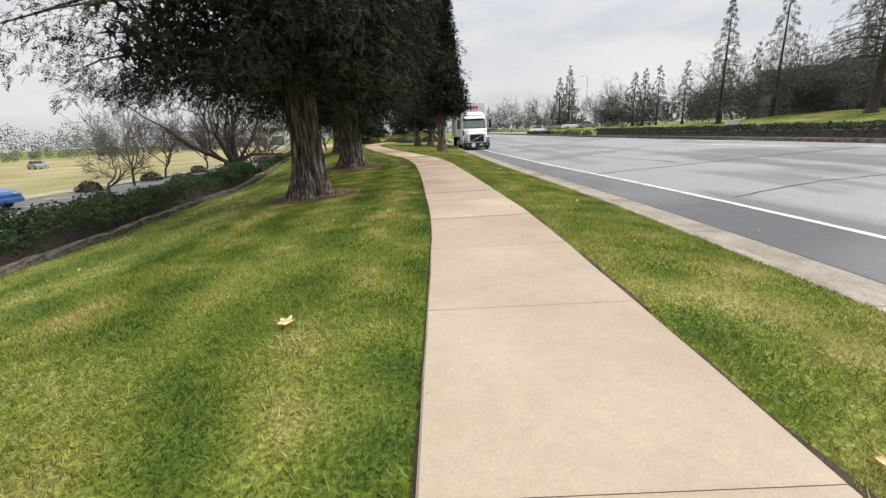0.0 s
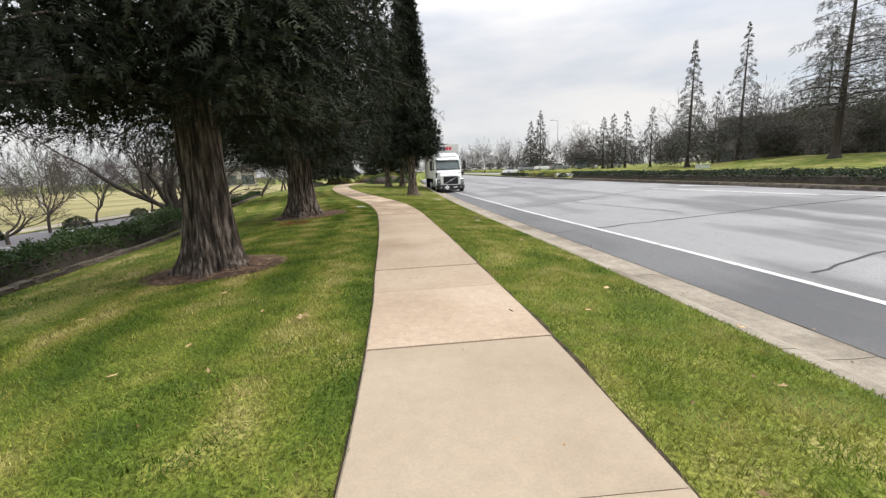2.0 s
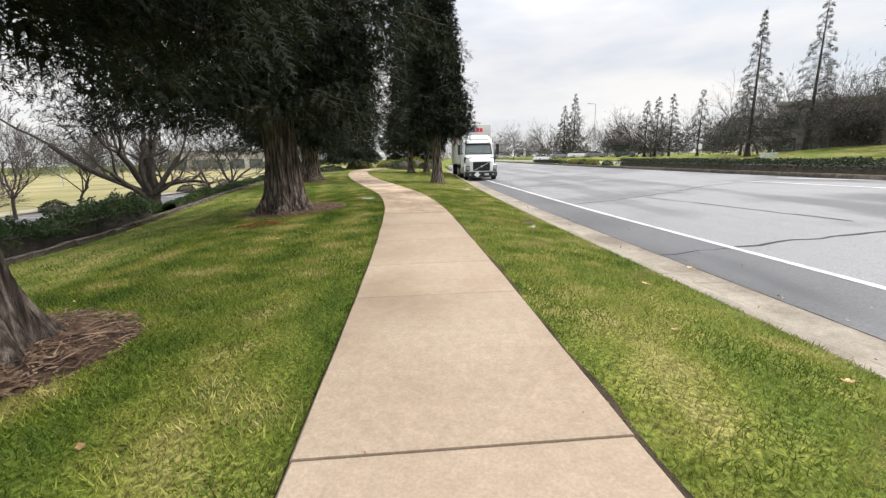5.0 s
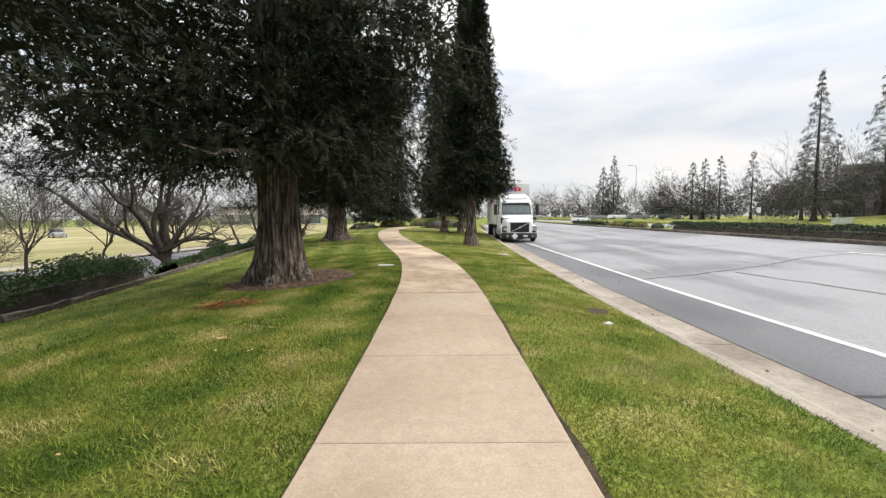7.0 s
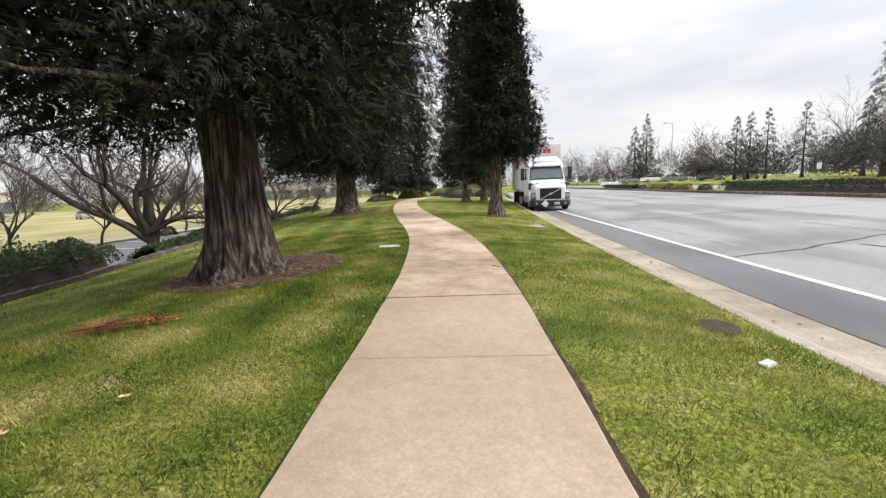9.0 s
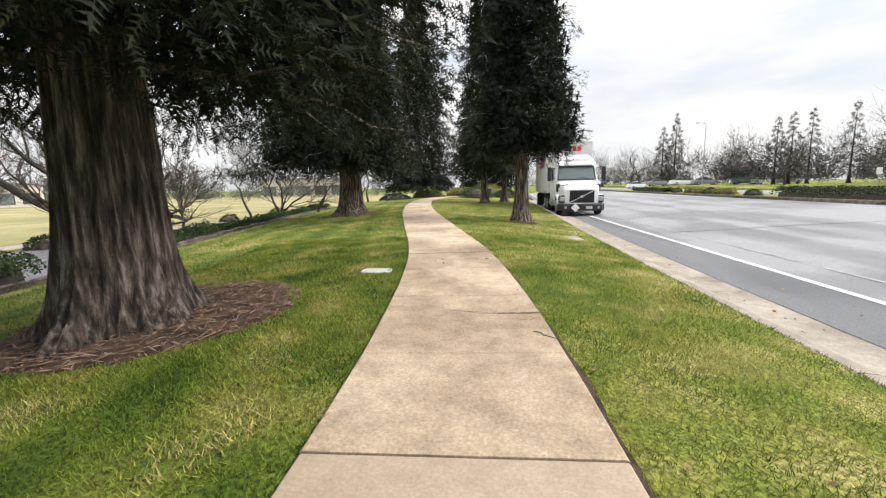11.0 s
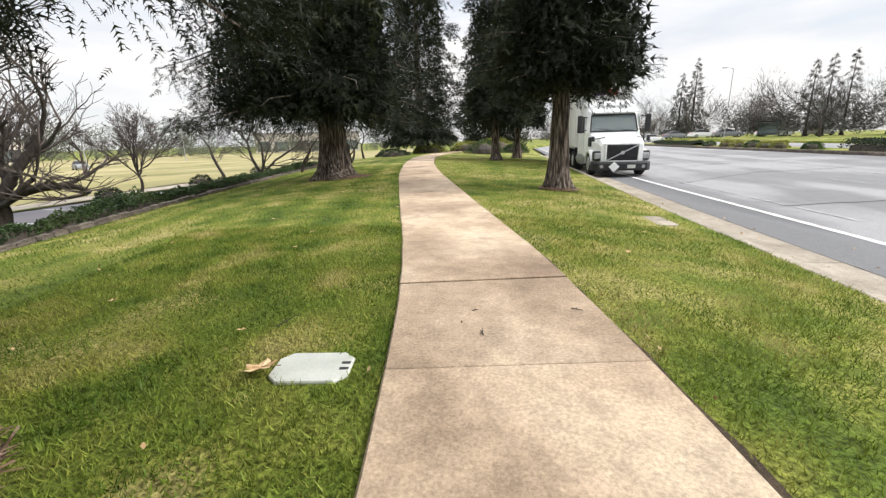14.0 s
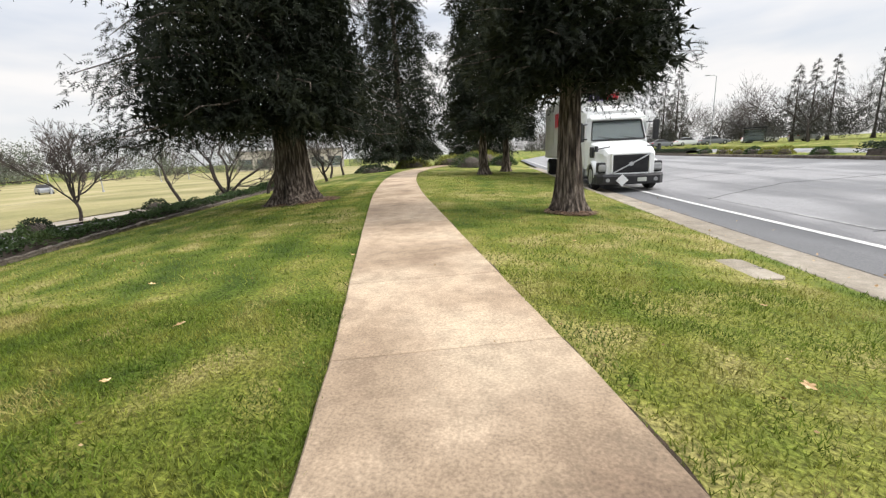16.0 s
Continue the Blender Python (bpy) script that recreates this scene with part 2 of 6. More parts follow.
def asphalt(name, base, wet):
    """Worn asphalt: aggregate grain, long lighter wheel tracks along the road, patches that are still damp and glossier."""
    mat = bpy.data.materials.new(name)
    mat.use_nodes = True
    n, l = mat.node_tree.nodes, mat.node_tree.links
    s = n["Principled BSDF"]
    tc = n.new("ShaderNodeTexCoord")
    along = n.new("ShaderNodeMapping")
    along.inputs["Scale"].default_value = (1.0, 0.07, 1.0)
    l.new(tc.outputs["Object"], along.inputs[0])
    tracks = n.new("ShaderNodeTexNoise")
    tracks.inputs["Scale"].default_value, tracks.inputs["Detail"].default_value = 0.75, 5.0
    l.new(along.outputs[0], tracks.inputs["Vector"])
    patch = n.new("ShaderNodeTexNoise")
    patch.inputs["Scale"].default_value, patch.inputs["Detail"].default_value = 0.22, 6.0
    l.new(tc.outputs["Object"], patch.inputs["Vector"])
    grit = n.new("ShaderNodeTexNoise")
    grit.inputs["Scale"].default_value, grit.inputs["Detail"].default_value, grit.inputs["Roughness"].default_value = 42.0, 6.0, 0.75
    l.new(tc.outputs["Object"], grit.inputs["Vector"])
    both = n.new("ShaderNodeMath")
    both.operation = "ADD"
    l.new(tracks.outputs[0], both.inputs[0])
    l.new(patch.outputs[0], both.inputs[1])
    ramp = n.new("ShaderNodeValToRGB")
    ramp.color_ramp.elements[0].position, ramp.color_ramp.elements[0].color = 0.45, (*[c * 0.50 for c in base], 1)
    ramp.color_ramp.elements[1].position, ramp.color_ramp.elements[1].color = 0.54, (*base, 1)
    half = n.new("ShaderNodeMath")
    half.operation = "MULTIPLY"
    half.inputs[1].default_value = 0.5
    l.new(both.outputs[0], half.inputs[0])
    l.new(half.outputs[0], ramp.inputs[0])
    grain = n.new("ShaderNodeMapRange")
    grain.inputs[1].default_value, grain.inputs[2].default_value, grain.inputs[3].default_value, grain.inputs[4].default_value = 0.3, 0.7, 0.55, 1.50
    l.new(grit.outputs[0], grain.inputs[0])
    mul = n.new("ShaderNodeVectorMath")
    mul.operation = "SCALE"
    l.new(ramp.outputs[0], mul.inputs[0])
    l.new(grain.outputs[0], mul.inputs["Scale"])
    l.new(mul.outputs[0], s.inputs["Base Color"])
    gloss = n.new("ShaderNodeMapRange")
    gloss.inputs[1].default_value, gloss.inputs[2].default_value = 0.42, 0.60
    gloss.inputs[3].default_value, gloss.inputs[4].default_value = wet, 0.75
    l.new(half.outputs[0], gloss.inputs[0])
    l.new(gloss.outputs[0], s.inputs["Roughness"])
    bp = n.new("ShaderNodeBump")
    bp.inputs["Strength"].default_value, bp.inputs["Distance"].default_value = 0.35, 0.004
    l.new(grit.outputs[0], bp.inputs["Height"])
    l.new(bp.outputs[0], s.inputs["Normal"])
    return mat


M_ROAD = asphalt("worn_asphalt", (0.225, 0.224, 0.228), 0.42)
M_LANE = asphalt("dark_asphalt", (0.115, 0.117, 0.122), 0.42)
M_PARKING = asphalt("parking_asphalt", (0.13, 0.12, 0.13), 0.5)


def turf(name):
    """Mown winter turf: green with straw-coloured patches and stripes of clippings, fine blade grain."""
    mat = bpy.data.materials.new(name)
    mat.use_nodes = True
    n, l = mat.node_tree.nodes, mat.node_tree.links
    s = n["Principled BSDF"]
    s.inputs["Roughness"].default_value, s.inputs["Specular IOR Level"].default_value = 0.9, 0.15
    tc = n.new("ShaderNodeTexCoord")
    noises = []
    for sc, det in ((0.28, 5.0), (1.6, 6.0), (38.0, 4.0)):
        t = n.new("ShaderNodeTexNoise")
        t.inputs["Scale"].default_value, t.inputs["Detail"].default_value = sc, det
        l.new(tc.outputs["Object"], t.inputs["Vector"])
        noises.append(t)
    mix = n.new("ShaderNodeMix")
    mix.data_type = "FLOAT"
    mix.inputs[0].default_value = 0.5
    l.new(noises[0].outputs[0], mix.inputs[2])
    l.new(noises[1].outputs[0], mix.inputs[3])
    ramp = n.new("ShaderNodeValToRGB")
    for p, c in ((0.36, (0.048, 0.079, 0.011)), (0.46, (0.100, 0.136, 0.019)), (0.54, (0.172, 0.184, 0.037)), (0.63, (0.285, 0.25, 0.095))):
        e = ramp.color_ramp.elements.new(p)
        e.color = (*c, 1)
    ramp.color_ramp.elements.remove(ramp.color_ramp.elements[0])
    ramp.color_ramp.elements.remove(ramp.color_ramp.elements[-1])
    l.new(add_stripes(n, l, mix.outputs[0], 0.040), ramp.inputs[0])
    grain = n.new("ShaderNodeMapRange")
    grain.inputs[1].default_value, grain.inputs[2].default_value, grain.inputs[3].default_value, grain.inputs[4].default_value = 0.3, 0.7, 0.35, 1.65
    l.new(noises[2].outputs[0], grain.inputs[0])
    mul = n.new("ShaderNodeVectorMath")
    mul.operation = "SCALE"
    l.new(ramp.outputs[0], mul.inputs[0])
    l.new(grain.outputs[0], mul.inputs["Scale"])
    l.new(mul.outputs[0], s.inputs["Base Color"])
    bp = n.new("ShaderNodeBump")
    bp.inputs["Strength"].default_value, bp.inputs["Distance"].default_value = 0.8, 0.03
    l.new(noises[2].outputs[0], bp.inputs["Height"])
    l.new(bp.outputs[0], s.inputs["Normal"])
    return mat


M_TURF = turf("mown_turf")


# ---------- mesh helpers ----------
def mesh_from(name, verts, faces, mat, smooth=False):
    me = bpy.data.meshes.new(name)
    me.from_pydata([tuple(v) for v in verts], [], [tuple(f) for f in faces])
    me.materials.append(mat)
    if smooth:
        me.polygons.foreach_set("use_smooth", [True] * len(me.polygons))
    me.update()
    return me


def tri_mesh(name, verts, tris, mat):
    """A large mesh of triangles from arrays."""
    me = bpy.data.meshes.new(name)
    verts, tris = np.asarray(verts, np.float32), np.asarray(tris, np.int32)
    me.vertices.add(len(verts))
    me.vertices.foreach_set("co", verts.ravel())
    me.loops.add(tris.size)
    me.loops.foreach_set("vertex_index", tris.ravel())
    me.polygons.add(len(tris))
    me.polygons.foreach_set("loop_start", np.arange(0, tris.size, 3, dtype=np.int32))
    me.polygons.foreach_set("loop_total", np.full(len(tris), 3, np.int32))
    me.materials.append(mat)
    me.update(calc_edges=True)
    return me


def mow_attribute(me):
    """Distance from the footpath's middle, for the mower's stripes."""
    co = np.empty(len(me.vertices) * 3, np.float32)
    me.vertices.foreach_get("co", co)
    co = co.reshape(-1, 3)
    me.attributes.new("mow", "FLOAT", "POINT").data.foreach_set("value", np.minimum(co[:, 0] - PATH(co[:, 1]), 0).astype(np.float32))


def part(name, bm, mat, parent, label=""):
    """Links a bmesh as one mesh object under a thing or a part."""
    me = bpy.data.meshes.new(name)
    bm.to_mesh(me)
    bm.free()
    me.materials.append(mat)
    return child(name, me, parent, label)


def child(name, me, parent, label=""):
    ob = new(name, me)
    ob.parent = parent
    if label:
        tagged(ob, label)
    return ob


def box(bm, lo, hi, bevel=0.0, segments=2):
    """A box between two corners, with rounded edges."""
    lo, hi = Vector(lo), Vector(hi)
    made = bmesh.ops.create_cube(bm, size=1.0, matrix=Matrix.Translation((lo + hi) / 2) @ Matrix.Diagonal((*(hi - lo), 1)))
    if bevel:
        edges = list({e for v in made["verts"] for e in v.link_edges})
        bmesh.ops.bevel(bm, geom=edges, offset=bevel, segments=segments, affect="EDGES", profile=0.5)
    return bm


def cyl(bm, a, b, r1, r2=None, n=16, caps=True):
    """A rod or cone from a to b."""
    a, b = Vector(a), Vector(b)
    d = b - a
    m = Matrix.Translation((a + b) / 2) @ d.to_track_quat("Z", "Y").to_matrix().to_4x4()
    bmesh.ops.create_cone(bm, cap_ends=caps, segments=n, radius1=r1, radius2=r1 if r2 is None else r2, depth=d.length, matrix=m)
    return bm


def loft(bm, rings, close=True, cap=True):
    """A skin over rings of points, all with the same count."""
    rows = [[bm.verts.new(p) for p in r] for r in rings]
    n = len(rows[0])
    for a, b in zip(rows, rows[1:]):
        for i in range(n if close else n - 1):
            bm.faces.new((a[i], a[(i + 1) % n], b[(i + 1) % n], b[i]))
    if cap:
        bm.faces.new(rows[0][::-1])
        bm.faces.new(rows[-1])
    bmesh.ops.recalc_face_normals(bm, faces=bm.faces)
    return bm


def tube_rings(points, radii, n=6):
    """Verts and quads of a tapering tube through points."""
    verts, faces = [], []
    for i, (p, r) in enumerate(zip(points, radii)):
        d = (points[min(i + 1, len(points) - 1)] - points[max(i - 1, 0)]).normalized()
        side = d.cross(Vector((0.3, 0.9, 0.25))).normalized()
        up = side.cross(d)
        for k in range(n):
            a = 2 * math.pi * k / n
            verts.append(p + (side * math.cos(a) + up * math.sin(a)) * r)
        if i:
            o = (i - 1) * n
            for k in range(n):
                faces.append((o + k, o + (k + 1) % n, o + n + (k + 1) % n, o + n + k))
    return verts, faces


# ---------- plan ----------
def curve(*pts):
    ys, xs = [p[0] for p in pts], [p[1] for p in pts]
    fine = np.linspace(ys[0], ys[-1], 600)
    val = np.interp(fine, ys, xs)
    k = np.ones(25) / 25
    pad = np.concatenate([val[0] + (val[0] - val[1:13][::-1]) * 1.0, val, val[-1] + (val[-1] - val[-13:-1][::-1])])
    soft = np.convolve(pad, k, "valid")
    s0, s1 = (xs[1] - xs[0]) / (ys[1] - ys[0]), (xs[-1] - xs[-2]) / (ys[-1] - ys[-2])

    def at(y):
        y = np.asarray(y, float)
        out = np.interp(y, fine, soft)
        out = np.where(y < ys[0], soft[0] + s0 * (y - ys[0]), out)
        return np.where(y > ys[-1], soft[-1] + s1 * (y - ys[-1]), out)
    return at


PATH = curve((-12, 0.62), (1, 0.60), (2.7, 0.58), (6.2, 0.53), (7.5, 0.39), (8.5, 0.30), (10.6, 0.16), (13.4, -0.10), (16.2, -0.38), (18.1, -0.62), (21.7, -1.33), (25.9, -2.60), (33.5, -4.85), (40, -6.5), (48, -8.1), (56, -8.6), (64, -7.6), (76, -4.6))
HALF = curve((-12, 0.77), (8, 0.74), (13, 0.72), (22, 0.725), (30, 0.78), (76, 0.85))
KERB = curve((-14, 3.45), (5, 3.28), (8.7, 3.13), (10.3, 3.0), (12.3, 2.84), (16.2, 2.47), (20.5, 2.15), (24.2, 1.96), (27, 1.82), (33, 1.60), (61, 0.40), (145, -1.1))
LIP = 0.92      # width of kerb and gutter together
EDGE = curve((-14, -5.3), (3, -6.05), (7, -6.4), (11, -7.0), (16.5, -7.65), (20.5, -8.9), (25, -10.2), (29, -11.5), (35, -13.0), (45, -15.6), (60, -18), (80, -19))
LINE = curve((-14, 5.85), (5, 5.66), (9.9, 5.36), (14.1, 4.93), (17.3, 4.53), (20.7, 4.28), (23.3, 4.08), (26.2, 3.92), (28.2, 3.79), (35, 3.32), (61, 2.05), (145, 0.6))
FAR = curve((-14, 17.6), (10, 17.1), (24, 16.2), (35, 15.7), (44.5, 15.2), (61, 14.4), (145, 12.2))      # near edge of the median
MEDIAN, OPPOSITE = 3.6, 14.2      # width of the median, and distance from its near edge to the far kerb


def smooth(a, b, v):
    k = np.clip((np.asarray(v, float) - a) / (b - a), 0, 1)
    return k * k * (3 - 2 * k)


def road_z(y):
    return -0.40 - 0.03 * smooth(20, 34, y)


def road_top(x, y):
    """The carriageway climbs evenly from the gutter to the median."""
    return road_z(y) + 0.034 * np.clip(x - KERB(y) - LIP, 0, 30)


def median_z(y):
    return road_top(FAR(y), y)


def path_z(y):
    return 0.03 * smooth(10, 22, y) + 0.06 * smooth(26, 45, y)


def ground_z(x, y):
    x, y = np.asarray(x, float), np.asarray(y, float)
    xp, xk, xe, xf, w = PATH(y), KERB(y), EDGE(y), FAR(y), HALF(y)
    pz, kz = path_z(y), road_z(y) + 0.14
    left = np.clip((xp - w - x) / np.maximum(xp - w - xe, 0.5), 0, 1)
    z_left = pz - 0.03 - (0.42 + pz) * left ** 1.8
    right = np.clip((x - xp - w) / np.maximum(xk - xp - w, 0.3), 0, 1)
    z_right = (pz - 0.03) * (1 - right) + kz * right + 0.03 * np.sin(np.pi * right)
    z = np.where(x < xp, z_left, z_right)
    out = xe - x
    bed = -0.45 - 0.76 * smooth(0.3, 4.2 - 2.2 * smooth(18, 24, y), out) - 0.25 * smooth(9, 16, out) - 0.55 * smooth(16, 40, out)
    z = np.where(out > 0, bed, z)
    beyond = x - xf
    mz = median_z(y)
    out2 = beyond - OPPOSITE
    far = mz + 0.14 + 0.03 * np.sin(np.pi * np.clip(beyond / MEDIAN, 0, 1))
    far = np.where(beyond > MEDIAN, mz - 0.02, far)
    berm = mz + 0.22 + 0.10 * smooth(0, 4, out2) + 1.25 * smooth(5, 25, out2) * (1 - smooth(60, 75, y)) + 0.25 * smooth(70, 95, y)
    far = np.where(out2 > 0, berm, far)
    return np.where(beyond > 0, far, z)


def gz(x, y):
    return float(ground_z(x, y))


# ---------- ground ----------
def build_ground():
    ys = [-2500, -600, -200, -80, -40, -20, -12] + list(np.arange(-8, 62.01, 0.5)) + [64, 67, 70, 75, 80, 90, 105, 130, 170, 230, 350, 600, 1200, 2800]
    left_out = [2600, 1000, 400, 200, 120, 80, 55, 40, 30, 24, 20, 16, 13, 11, 9, 7, 5.5, 4.2, 3.4, 2.6, 1.8, 1.0, 0.5, 0.15]
    verts, rows = [], []
    for y in ys:
        yc = min(max(y, -14), 145)
        xe, xp, xk, xf, w = (float(f(yc)) for f in (EDGE, PATH, KERB, FAR, HALF))
        xk = max(xk, xp + 1.2)
        xs = [(xe - d, None) for d in left_out]
        xs += [(xe + (xp - w - xe) * k / 26, None) for k in range(27)]
        xs += [(xp - w + 2 * w * k / 3, None) for k in (1, 2)]
        xs += [(xp + w + (xk - xp - w) * k / 12, None) for k in range(13)]
        under = float(road_z(yc)) - 0.18
        xs += [(xk + 0.08, under), (xk + 4, under), ((xk + xf) / 2, under), (xf - 0.12, under), (xf + 0.06, None)]
        xs += [(xf + d, None) for d in (0.6, 1.2, 2, 3, MEDIAN, MEDIAN + 0.01, 6, 9, 12, OPPOSITE, OPPOSITE + 0.01, OPPOSITE + 1, OPPOSITE + 2.5, OPPOSITE + 4, 20, 23, 26, 29, 32, 36, 40, 45, 70, 120, 250, 700, 2600)]
        rows.append(len(xs))
        for x, z in xs:
            zz = gz(x, yc) if z is None else z
            if z is None and abs(y) < 90 and -60 < x < 60:
                zz += 0.016 * noise.noise((x * 0.8, y * 0.8, 0)) * (0 if abs(x - xp) < w + 0.05 or abs(x - xk) < 0.05 else 1)
            verts.append((x, y, zz))
    n = rows[0]
    faces = [(r * n + c, r * n + c + 1, (r + 1) * n + c + 1, (r + 1) * n + c) for r in range(len(ys) - 1) for c in range(n - 1)]
    ob = new("ground", mesh_from("ground", verts, faces, M_TURF, True))
    mow_attribute(ob.data)
    tagged(ob, "mown winter lawn and fields, green with straw patches", "lawn", kind="structure")


build_ground()


def strip(name, label, category, x0, x1, z, ys, mat, kind="structure", cols=1, parent=None):
    """A sheet along the walk between two curves of y."""
    verts, faces = [], []
    for y in ys:
        a, b = float(x0(y)), float(x1(y))
        for c in range(cols + 1):
            x = a + (b - a) * c / cols
            verts.append((x, y, float(z(x, y))))
    for r in range(len(ys) - 1):
        for c in range(cols):
            o = r * (cols + 1) + c
            faces.append((o, o + 1, o + cols + 2, o + cols + 1))
    ob = new(name, mesh_from(name, verts, faces, mat))
    ob.parent = parent
    if not parent:
        tagged(ob, label, category, kind=kind)
    return ob


ROAD_YS = [-300, -100, -40, -14] + list(range(-10, 64, 2)) + [70, 80, 95, 120, 160, 220, 320, 600]
road = strip("road", "worn grey asphalt road with damp streaks and cracks", "road", lambda y: KERB(y) + LIP - 0.03, lambda y: FAR(y) - 0.1,
             road_top, ROAD_YS, M_ROAD, cols=12)
strip("opposite_road", "pale grey asphalt of the opposite carriageway", "road", lambda y: FAR(y) + MEDIAN, lambda y: FAR(y) + OPPOSITE,
      lambda x, y: median_z(y) + 0.02, ROAD_YS, M_ROAD, cols=4)

strip("parking_lane", "darker asphalt strip beside the gutter", "road", lambda y: KERB(y) + LIP - 0.02, lambda y: LINE(y) - 0.02,
      lambda x, y: road_top(x, y) + 0.004, ROAD_YS, M_LANE, cols=3)
strip("edge_line", "white painted edge line on the asphalt", "road marking", lambda y: LINE(y) - 0.06, lambda y: LINE(y) + 0.06,
      lambda x, y: road_top(x, y) + 0.008, ROAD_YS, M_PAINT_LINE)
for xa, ya, xb, yb, wide in ((14.55, 17.0, 13.05, 25.1, 0.16), (16.5, 11.0, 14.9, 17.0, 0.16), (16.9, 19.8, 14.87, 25.7, 0.30)):
    strip("lane_line", "worn white painted lane line on the asphalt", "road marking", lambda y, p=(xa, ya, xb, yb): p[0] + (p[2] - p[0]) * (y - p[1]) / (p[3] - p[1]),
          lambda y, p=(xa, ya, xb, yb), w=wide: p[0] + (p[2] - p[0]) * (y - p[1]) / (p[3] - p[1]) + w, lambda x, y: road_top(x, y) + 0.008, list(np.linspace(ya, yb, 8)), M_PAINT_LINE)
for y0, y1, off in ((21.5, 22.6, 0.84), (23.2, 25.8, 0.84), (26.6, 28.2, 0.84), (28.5, 34.0, 0.84), (30.4, 33.4, 4.75), (33.2, 38.0, 6.75), (22.0, 25.0, 4.6)):
    strip("lane_line", "faint worn white line on the asphalt", "road marking", lambda y, o=off: LINE(y) + o, lambda y, o=off: LINE(y) + o + 0.06, lambda x, y: road_top(x, y) + 0.008, list(np.linspace(y0, y1, 6)), M_PAINT_WORN)


def crack(points, width, seed):
    """A wandering band of crack sealer on the road."""
    rnd = random.Random(seed)
    pts = []
    for (xa, ya), (xb, yb) in zip(points, points[1:]):
        n = max(4, int(math.hypot(xb - xa, yb - ya) / 0.35))
        pts += [(xa + (xb - xa) * i / n + rnd.uniform(-0.05, 0.05), ya + (yb - ya) * i / n + rnd.uniform(-0.06, 0.06)) for i in range(n)]
    verts, faces = [], []
    for i, (x, y) in enumerate(pts):
        a, b = pts[max(0, i - 1)], pts[min(len(pts) - 1, i + 1)]
        d = Vector((b[0] - a[0], b[1] - a[1])).normalized()
        w = width * rnd.uniform(0.4, 1.1) / 2
        for s in (-1, 1):
            px, py = x - d.y * w * s, y + d.x * w * s
            verts.append((px, py, road_top(px, py) + 0.006))
        if i:
            o = 2 * i - 2
            faces.append((o, o + 1, o + 3, o + 2))
    tagged(new("road_crack", mesh_from("road_crack", verts, faces, M_SEAL)), "black sealed crack wandering over the asphalt", "road crack", kind="structure")


crack([(3.6, 13.45), (4.65, 13.7), (7.4, 14.2), (10.85, 14.85), (15.5, 15.4)], 0.08, 1)
crack([(4.2, 20.3), (5.9, 20.85), (7.05, 21.5), (8.3, 22.1), (10.9, 23.9), (14.0, 25.0)], 0.07, 2)
crack([(7.1, 21.1), (7.7, 18.6), (8.55, 14.9)], 0.06, 3)
crack([(4.5, 28.4), (6.4, 28.7), (8.5, 29.3), (13.5, 30.0)], 0.07, 4)
crack([(4.8, 38.9), (7.0, 40.4), (8.8, 41.0), (12.0, 41.6)], 0.06, 5)
crack([(5.9, 8.4), (8.5, 9.4), (13.0, 9.9)], 0.06, 6)
crack([(4.1, 33.3), (7.5, 36.0), (11.5, 36.6)], 0.06, 7)


# ---------- kerb and gutter, in cast lengths ----------
def kerb_lengths():
    top = tagged(new("kerb"), "pale concrete kerb and gutter in cast lengths", "kerb", kind="structure")
    y = -12.0
    while y < 60:
        step = 3.0 if y < 40 else 6.0
        rings = []
        for yy in np.linspace(y + 0.006, y + step - 0.006, 4):
            xk, zr = float(KERB(yy)), float(road_z(yy))
            prof = [(0, -0.3), (0, 0.135), (0.02, 0.145), (0.15, 0.138), (0.25, 0.10), (0.34, 0.045), (0.44, 0.012), (0.70, 0.004), (LIP - 0.005, 0.014), (LIP, -0.3)]
            rings.append([Vector((xk + a, yy, zr + b)) for a, b in prof])
        bm = loft(bmesh.new(), rings)
        part("kerb_length", bm, M_GUTTER, top)
        y += step
    far = tagged(new("kerb_far"), "low dark-stained concrete kerb of the planted median", "kerb", kind="structure")
    for y0 in list(range(-12, 60, 6)) + [60, 80, 110]:
        step = 6 if y0 < 60 else (20 if y0 < 80 else 30)
        rings = []
        for yy in np.linspace(y0 + 0.01, y0 + step - 0.01, 3):
            xf, zr = float(FAR(yy)), float(median_z(yy))
            rings.append([Vector((xf + a, yy, zr + b)) for a, b in [(-0.16, -0.3), (-0.15, 0.12), (-0.12, 0.17), (0.06, 0.17), (0.06, -0.3)]])
        part("kerb_length", loft(bmesh.new(), rings), M_STONE, far)


kerb_lengths()


def lip_seam():
    """The dark weedy seam where asphalt meets the gutter, uneven in width."""
    verts, faces = [], []
    ys = np.arange(-6, 50, 0.12)
    for i, y in enumerate(ys):
        x = float(KERB(y)) + LIP - 0.005
        w = 0.018 + 0.022 * abs(noise.noise((y * 1.7, 0, 3))) + 0.02 * max(0, noise.noise((y * 6, 2, 1)))
        verts += [(x - 0.004, y, road_top(x, y) + 0.017), (x + w, y, road_top(x, y) + 0.012)]
        if i:
            faces.append((2 * i - 2, 2 * i - 1, 2 * i + 1, 2 * i))
    tagged(new("gutter_seam", mesh_from("gutter_seam", verts, faces, M_SOIL)), "dark dirty seam between gutter and asphalt", "seam", kind="structure")


lip_seam()

